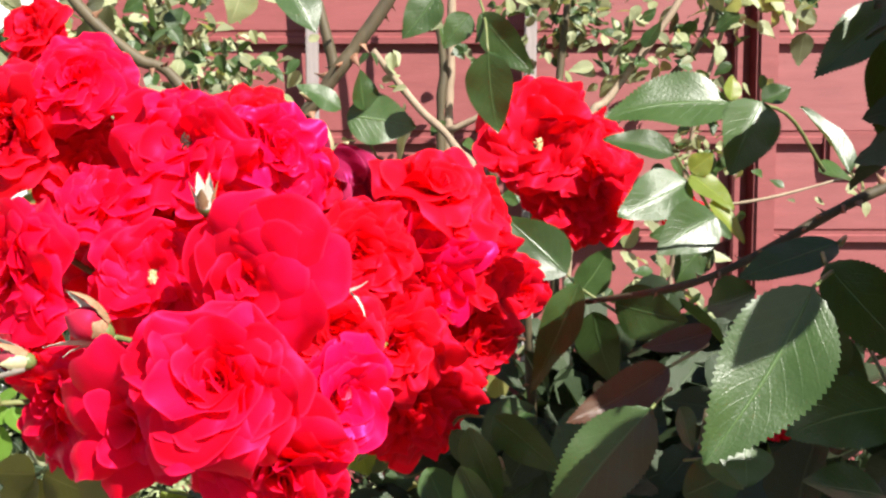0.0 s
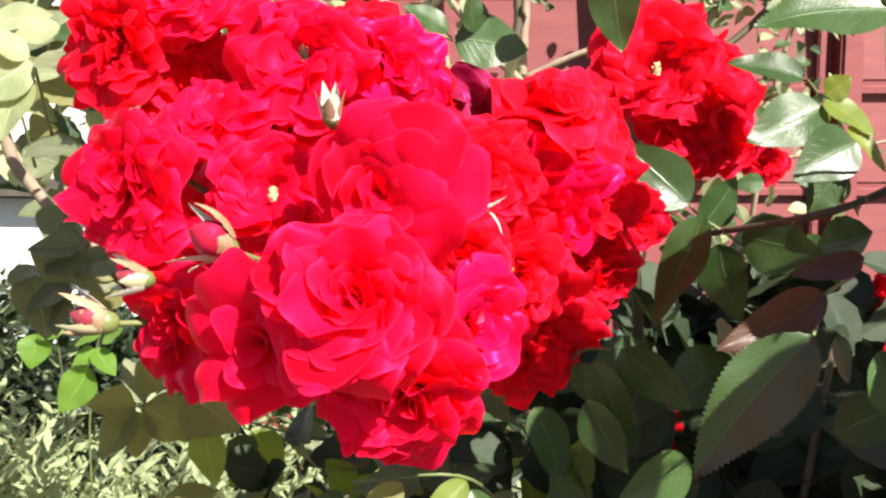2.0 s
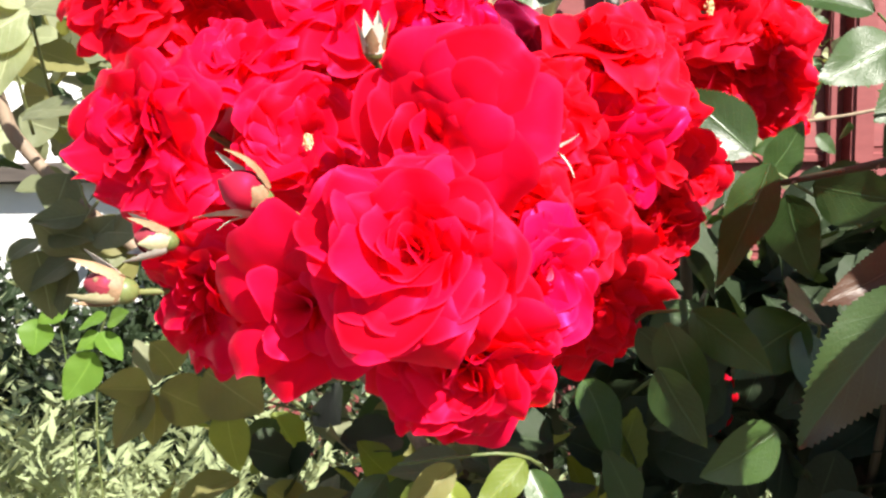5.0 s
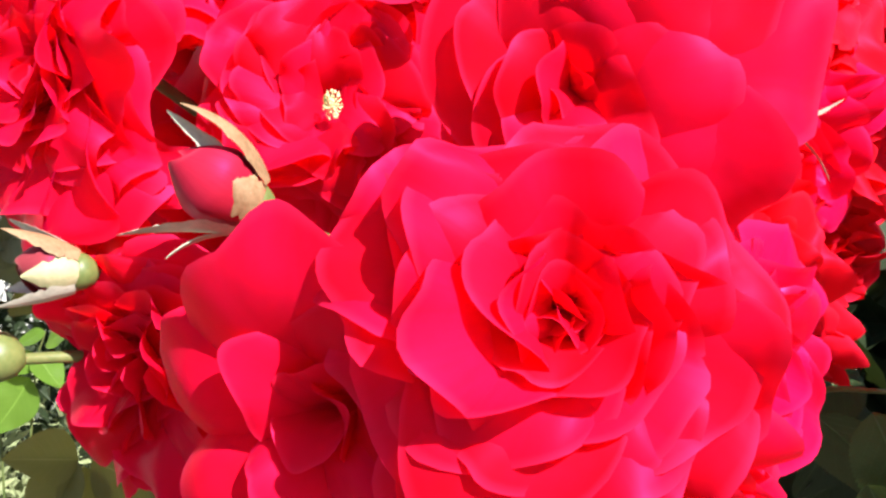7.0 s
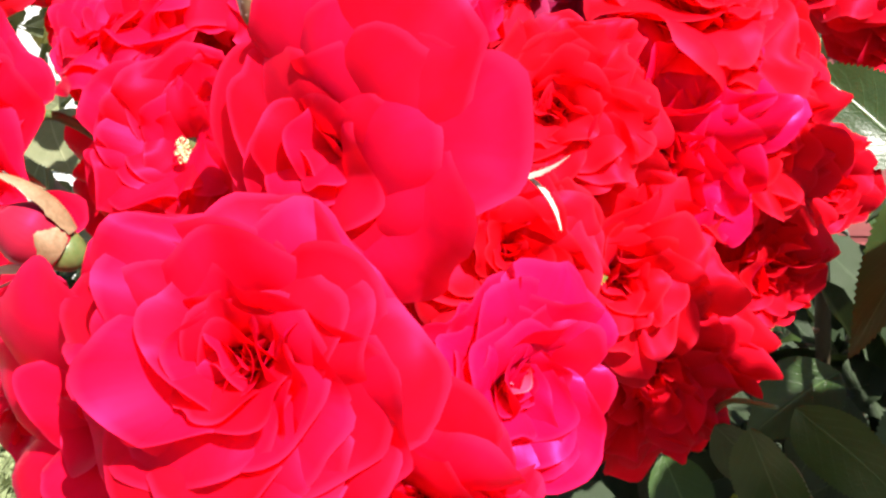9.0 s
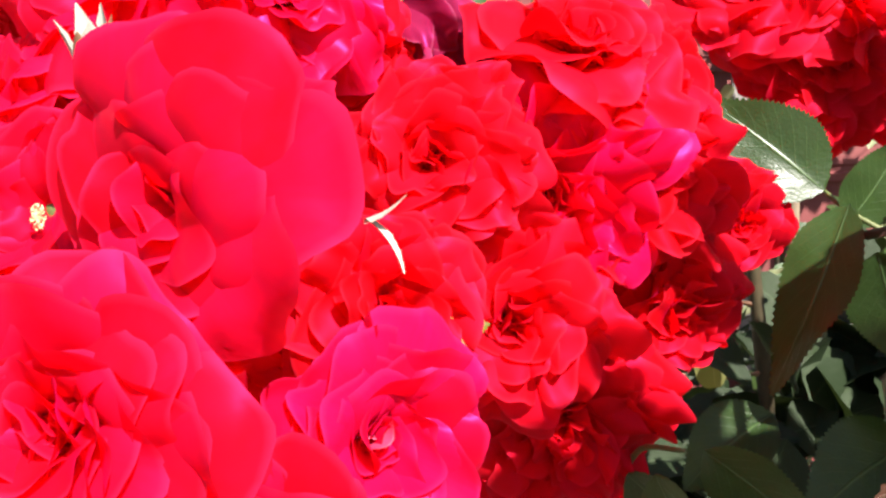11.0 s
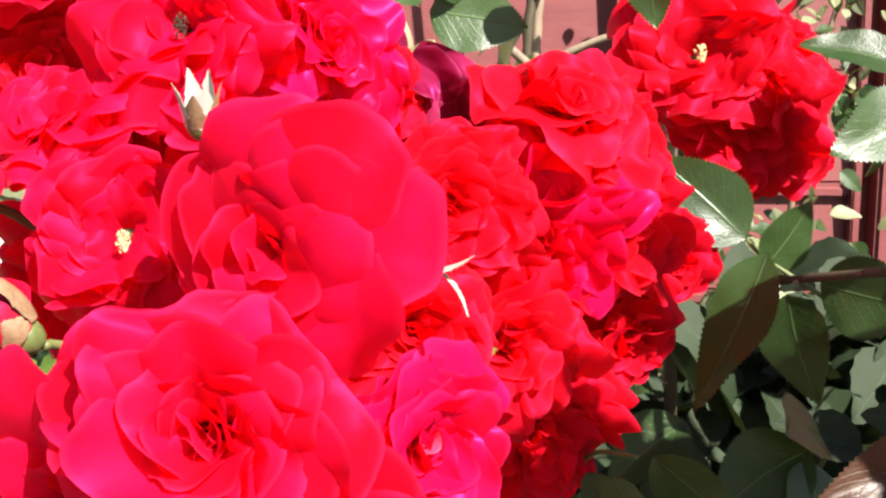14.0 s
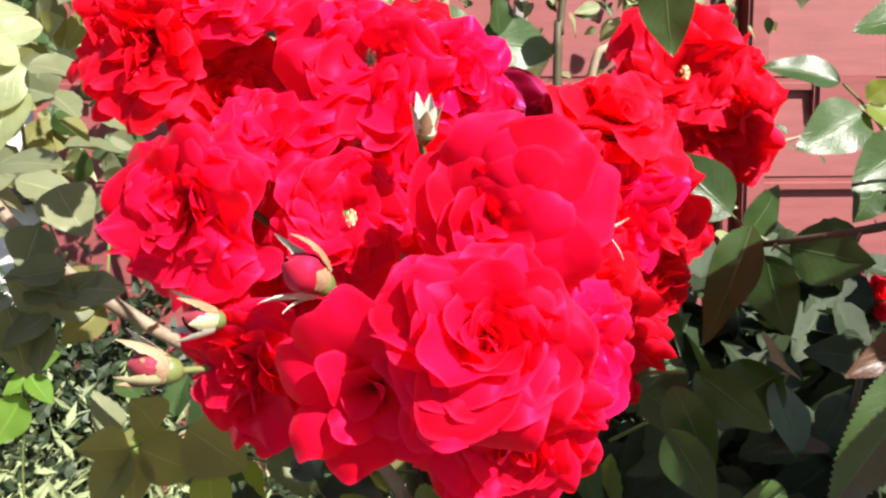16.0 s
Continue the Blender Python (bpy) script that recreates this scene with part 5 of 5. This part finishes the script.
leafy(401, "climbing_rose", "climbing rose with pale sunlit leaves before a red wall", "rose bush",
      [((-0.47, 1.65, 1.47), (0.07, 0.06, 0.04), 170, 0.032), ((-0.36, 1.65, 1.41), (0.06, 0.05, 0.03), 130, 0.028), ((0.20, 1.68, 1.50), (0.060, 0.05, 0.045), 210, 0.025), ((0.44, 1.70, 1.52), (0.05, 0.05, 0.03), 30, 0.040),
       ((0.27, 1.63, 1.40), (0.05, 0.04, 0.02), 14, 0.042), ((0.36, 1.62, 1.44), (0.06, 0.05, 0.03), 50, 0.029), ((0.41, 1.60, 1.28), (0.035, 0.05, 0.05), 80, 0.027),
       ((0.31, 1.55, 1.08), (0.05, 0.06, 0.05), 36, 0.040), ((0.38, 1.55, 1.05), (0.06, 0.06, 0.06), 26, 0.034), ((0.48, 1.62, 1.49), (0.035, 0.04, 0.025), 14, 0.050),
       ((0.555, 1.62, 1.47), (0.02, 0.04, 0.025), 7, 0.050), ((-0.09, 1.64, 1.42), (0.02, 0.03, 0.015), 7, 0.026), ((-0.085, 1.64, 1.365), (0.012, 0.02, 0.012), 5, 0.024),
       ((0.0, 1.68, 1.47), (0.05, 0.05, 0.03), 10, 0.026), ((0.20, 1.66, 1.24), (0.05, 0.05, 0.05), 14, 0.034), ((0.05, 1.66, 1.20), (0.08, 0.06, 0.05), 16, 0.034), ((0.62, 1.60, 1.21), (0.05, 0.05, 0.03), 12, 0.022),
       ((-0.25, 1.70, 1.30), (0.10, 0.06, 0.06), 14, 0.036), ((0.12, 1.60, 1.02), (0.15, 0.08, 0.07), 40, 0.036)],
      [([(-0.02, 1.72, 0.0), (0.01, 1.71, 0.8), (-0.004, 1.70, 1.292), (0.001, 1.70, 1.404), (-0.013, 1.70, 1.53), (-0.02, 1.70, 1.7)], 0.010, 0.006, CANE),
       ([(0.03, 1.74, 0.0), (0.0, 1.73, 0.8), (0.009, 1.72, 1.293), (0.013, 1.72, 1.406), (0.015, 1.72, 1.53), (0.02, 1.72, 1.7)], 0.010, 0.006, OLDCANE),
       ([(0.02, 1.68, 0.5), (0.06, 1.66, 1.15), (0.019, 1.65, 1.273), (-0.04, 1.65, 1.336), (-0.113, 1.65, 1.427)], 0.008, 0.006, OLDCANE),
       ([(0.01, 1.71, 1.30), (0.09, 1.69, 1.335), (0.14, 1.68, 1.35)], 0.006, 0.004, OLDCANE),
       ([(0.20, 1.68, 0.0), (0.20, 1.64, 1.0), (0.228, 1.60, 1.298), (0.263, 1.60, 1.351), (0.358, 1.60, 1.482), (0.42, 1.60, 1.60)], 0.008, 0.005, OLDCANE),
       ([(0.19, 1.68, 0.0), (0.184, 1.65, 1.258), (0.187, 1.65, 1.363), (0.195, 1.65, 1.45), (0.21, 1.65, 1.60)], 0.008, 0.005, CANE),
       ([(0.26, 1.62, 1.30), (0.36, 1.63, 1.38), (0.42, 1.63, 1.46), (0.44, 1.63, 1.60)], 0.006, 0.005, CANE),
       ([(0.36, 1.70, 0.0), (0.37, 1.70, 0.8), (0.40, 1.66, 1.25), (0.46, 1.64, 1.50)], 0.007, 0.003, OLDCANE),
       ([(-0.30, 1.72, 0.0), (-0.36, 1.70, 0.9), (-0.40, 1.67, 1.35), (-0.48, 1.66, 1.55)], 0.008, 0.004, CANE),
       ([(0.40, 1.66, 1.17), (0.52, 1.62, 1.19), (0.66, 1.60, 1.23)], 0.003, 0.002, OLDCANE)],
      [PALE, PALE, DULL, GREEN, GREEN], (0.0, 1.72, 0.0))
# Clumps nearer than y 0.4 are added beside the view to block the sun.
leafy(402, "rose_bush", "dense dark rose foliage under the blooms, with unseen clumps added for shade", "rose bush",
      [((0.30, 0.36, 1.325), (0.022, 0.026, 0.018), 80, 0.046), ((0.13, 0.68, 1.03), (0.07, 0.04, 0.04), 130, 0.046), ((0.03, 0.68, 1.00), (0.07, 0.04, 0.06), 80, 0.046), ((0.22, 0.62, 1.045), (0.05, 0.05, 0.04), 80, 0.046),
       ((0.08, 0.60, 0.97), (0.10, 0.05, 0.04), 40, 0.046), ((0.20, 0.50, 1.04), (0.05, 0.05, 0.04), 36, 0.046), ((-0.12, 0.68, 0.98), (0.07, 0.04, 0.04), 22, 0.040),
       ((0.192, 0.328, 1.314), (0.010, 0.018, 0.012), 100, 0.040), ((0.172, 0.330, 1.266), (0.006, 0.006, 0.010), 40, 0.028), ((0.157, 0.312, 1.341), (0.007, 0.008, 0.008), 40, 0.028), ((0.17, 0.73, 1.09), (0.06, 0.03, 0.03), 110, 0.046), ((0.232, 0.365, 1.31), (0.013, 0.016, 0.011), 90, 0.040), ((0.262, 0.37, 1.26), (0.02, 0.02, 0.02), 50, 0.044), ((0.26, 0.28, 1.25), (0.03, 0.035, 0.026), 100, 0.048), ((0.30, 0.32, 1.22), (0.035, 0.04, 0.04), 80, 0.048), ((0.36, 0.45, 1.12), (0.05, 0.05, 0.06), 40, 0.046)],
      # The second cane only carries those added clumps.
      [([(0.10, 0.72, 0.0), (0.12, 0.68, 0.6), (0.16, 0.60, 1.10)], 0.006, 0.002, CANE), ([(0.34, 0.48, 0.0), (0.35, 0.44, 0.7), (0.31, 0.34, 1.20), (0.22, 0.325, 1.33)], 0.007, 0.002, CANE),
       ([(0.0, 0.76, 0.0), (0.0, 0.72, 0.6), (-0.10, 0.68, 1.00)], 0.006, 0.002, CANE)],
      [SHADE_LEAF], (0.08, 0.74, 0.0))
leafy(404, "rose_bush", "yellow-green rose shoots below the spray", "rose bush",
      [((-0.09, 0.61, 0.998), (0.055, 0.025, 0.016), 34, 0.040), ((-0.12, 0.78, 1.00), (0.08, 0.04, 0.03), 44, 0.040), ((-0.20, 0.74, 1.02), (0.05, 0.04, 0.03), 22, 0.040), ((0.02, 0.82, 1.0), (0.06, 0.04, 0.04), 26, 0.038)],
      [([(-0.10, 0.84, 0.0), (-0.10, 0.82, 0.6), (-0.13, 0.78, 1.02)], 0.004, 0.0015, STEM), ([(-0.10, 0.83, 0.5), (-0.10, 0.72, 0.85), (-0.09, 0.61, 1.0)], 0.003, 0.0015, STEM), ([(-0.09, 0.84, 0.3), (-0.04, 0.83, 0.7), (0.02, 0.82, 1.02)], 0.004, 0.0015, STEM)],
      [YOUNG, OLIVE, DULL, GREEN], (-0.10, 0.84, 0.0))
leafy(403, "garden_shrub", "mixed green shrub leaves beside the roses", "shrub",
      [((-0.46, 0.92, 1.34), (0.09, 0.05, 0.07), 90, 0.044), ((-0.52, 1.00, 1.38), (0.06, 0.06, 0.05), 70, 0.044), ((-0.62, 1.15, 1.37), (0.10, 0.05, 0.07), 130, 0.042), ((-0.40, 0.86, 1.28), (0.03, 0.04, 0.05), 40, 0.040), ((-0.43, 1.20, 1.20), (0.05, 0.04, 0.03), 46, 0.032), ((-0.50, 1.15, 1.27), (0.05, 0.04, 0.03), 40, 0.034), ((-0.52, 1.00, 1.22), (0.05, 0.06, 0.04), 16, 0.044)],
      [([(-0.70, 1.12, 0.0), (-0.69, 1.12, 0.7), (-0.66, 1.10, 1.1), (-0.60, 1.10, 1.40)], 0.005, 0.002, STEM), ([(-0.68, 1.12, 0.9), (-0.56, 1.02, 1.20), (-0.46, 0.94, 1.32)], 0.004, 0.0015, STEM),
       ([(-0.60, 1.05, 1.13), (-0.45, 0.90, 1.20), (-0.37, 0.82, 1.20)], 0.003, 0.0012, STEM)],
      [PALE, OLIVE, DULL, DULL, GREEN], (-0.70, 1.12, 0.0))


def undergrowth(seed, name, label, boxes, material, length, width):
    """Fine leaves that nobody could count, in one mesh, on thin shoots that stand on the ground."""
    rng = random.Random(seed)
    verts, faces, uvs = [], [], []
    for (x0, x1), (y0, y1), (z0, z1), count in boxes:
        for _ in range(count):
            foot = Vector((rng.uniform(x0, x1), rng.uniform(y0, y1), 0.0))
            top = z0 + (z1 - z0) * rng.random() ** 0.7 + 0.05 * noise.noise(foot * 9)
            lean = Vector((rng.gauss(0, 0.36), rng.gauss(0, 0.30), 1.0))
            a = foot + Vector((0, 0, max(0.0, top - 0.42)))
            s = len(verts)
            # the shoot
            verts += [foot + Vector((-0.0006, 0, 0)), foot + Vector((0.0006, 0, 0)), a + Vector((0.0006, 0, 0)), a - Vector((0.0006, 0, 0))]
            faces.append((s, s + 1, s + 2, s + 3))
            uvs += [(0.4, 0.5)] * 4
            for k in range(44):
                p = a + lean * (0.42 * (k + rng.random()) / 44)
                x = (Vector((rng.gauss(0, 1), rng.gauss(0, 1), 0)).normalized() + rng.uniform(0.3, 1.1) * lean).normalized()
                z = x.cross(Vector((rng.gauss(0, 1), rng.gauss(0, 1), rng.gauss(0, 1)))).normalized()
                y = z.cross(x)
                ln, w = length * rng.uniform(0.6, 1.3), width * rng.uniform(0.7, 1.2)
                s = len(verts)
                verts += [p, p + 0.45 * ln * x + w * y + 0.2 * w * z, p + ln * x - 0.15 * ln * z, p + 0.45 * ln * x - w * y + 0.2 * w * z, p + 0.5 * ln * x]
                faces += [(s, s + 4, s + 1), (s + 1, s + 4, s + 2), (s + 2, s + 4, s + 3), (s + 3, s + 4, s)]
                uvs += [(0.5, 0.0), (0.9, 0.45), (0.5, 1.0), (0.1, 0.45), (0.5, 0.5)]
    me = mesh(name, verts, faces, uvs, smooth=False)
    me.materials.append(material)
    return tagged(new(name, me), label, "undergrowth", kind="stuff")


undergrowth(501, "low_shrub_foliage", "low pale green shrub with fine narrow leaves", [((-1.3, -0.34), (1.0, 1.7), (0.50, 0.86), 560), ((-1.2, -0.40), (1.00, 1.4), (0.62, 0.80), 380), ((-1.4, -0.78), (1.2, 1.6), (0.80, 1.04), 90), ((-1.0, -0.48), (0.90, 1.15), (0.70, 0.87), 260), ((-0.02, 0.5), (0.9, 1.5), (0.45, 0.78), 240)], FERN, 0.034, 0.0046)
# The shadow band behind is made by this dark leaf colour.
undergrowth(502, "dark_undergrowth", "dark green undergrowth behind, shade put into its leaf colour", [((-1.2, -0.3), (1.35, 1.8), (0.60, 0.90), 160), ((-1.5, -0.5), (1.6, 1.85), (0.70, 1.0), 420), ((-0.2, 0.9), (1.2, 1.8), (0.55, 0.98), 260)], SHADE_LEAF, 0.034, 0.009)

# ---- ground, wall ----
v, f = [], []
steps = [-60, -20, -8, -4] + [round(-3 + 0.15 * k, 2) for k in range(41)] + [4, 8, 20, 60]
for y in steps:
    for x in steps:
        v.append((x, y, 0.03 * noise.noise((x * 2.1, y * 2.1, 0.5)) if abs(x) < 3.1 and abs(y) < 3.1 else 0.0))
tagged(part("ground", mesh("ground", v, sheet(len(steps) - 1, len(steps) - 1)), SOIL), "bare brown garden soil", "ground", kind="structure")

WALL_Y, COURSE, FIRST = 1.93, 0.185, 1.282 - 6 * 0.185


def bar(x0, x1, y0, y1, z0, z1, bevel=0.002):
    bm = bmesh.new()
    bmesh.ops.create_cube(bm, size=1.0, matrix=Matrix.Translation(((x0 + x1) / 2, (y0 + y1) / 2, (z0 + z1) / 2)) @ Matrix.Diagonal((x1 - x0, y1 - y0, z1 - z0, 1)))
    bmesh.ops.bevel(bm, geom=bm.edges[:], offset=bevel, segments=2, affect="EDGES")
    me = bpy.data.meshes.new("bar")
    bm.to_mesh(me)
    bm.free()
    return me


def board(x0, x1, z):
    """A lapped board with a bead along its foot."""
    prof = [(0.0, 0.0), (-0.027, 0.0), (-0.027, 0.011), (-0.023, 0.014), (-0.023, 0.021), (-0.026, 0.025), (-0.012, COURSE - 0.003), (-0.012, COURSE + 0.004), (0.0, COURSE + 0.004)]
    xs = [x0 + (x1 - x0) * k / 10 for k in range(11)]
    verts = [(x, y + 0.0012 * noise.noise((x * 4, z * 7, y * 90)), zz) for x in xs for y, zz in prof]
    n = len(prof)
    faces = [(k * n + i, k * n + (i + 1) % n, (k + 1) * n + (i + 1) % n, (k + 1) * n + i) for k in range(10) for i in range(n)]
    faces += [tuple(range(n)), tuple(range(10 * n, 11 * n))[::-1]]
    return mesh("board", verts, faces, smooth=False)


wall = tagged(part("wall_north", bar(-0.70, 3.2, WALL_Y, WALL_Y + 0.10, -0.05, 2.75), PAINT), "red painted wooden wall with lapped boards", "wall", kind="structure")
tagged(part("corner_post", bar(0.577, 0.617, WALL_Y - 0.058, WALL_Y - 0.001, 0.0, 2.7, 0.006), PAINT), "red painted upright post on the wall", "post", kind="structure")
tagged(part("batten", bar(0.540, 0.554, WALL_Y - 0.046, WALL_Y - 0.001, 0.0, 2.7, 0.003), PAINT), "narrow red painted batten on the wall", "batten", kind="structure")
for k in range(14):
    z = FIRST + COURSE * k
    for x0, x1 in ((-0.70, 0.539), (0.618, 3.2)):
        part("board", board(x0, x1, z), PAINT, wall, m=Matrix.Translation((0, WALL_Y - 0.001, z)))
part("panel", bar(0.714, 0.840, WALL_Y - 0.040, WALL_Y - 0.012, 1.226, 1.306, 0.008), PAINT, wall)
for x, y, top, lean in ((-0.238, 1.86, 1.66, 0.0), (0.150, 1.875, 1.72, 0.4)):
    tagged(part("stake", bar(-0.011, 0.011, -0.010, 0.010, 0, top, 0.002), GREYWOOD, m=pose(x, y, -0.02, 0, lean, 0)), "weathered grey wooden stake standing before the wall", "stake", "stakes")
tagged(part("wall_far", bar(-6.0, -0.702, WALL_Y + 0.02, WALL_Y + 0.14, -0.05, 2.9), RENDERED), "white plastered wall in full sun", "wall", kind="structure")
tagged(part("rail", bar(-5.0, -0.71, WALL_Y - 0.035, WALL_Y + 0.018, 1.082, 1.118, 0.005), DARKWOOD), "dark wooden rail along the white wall", "rail", kind="structure")
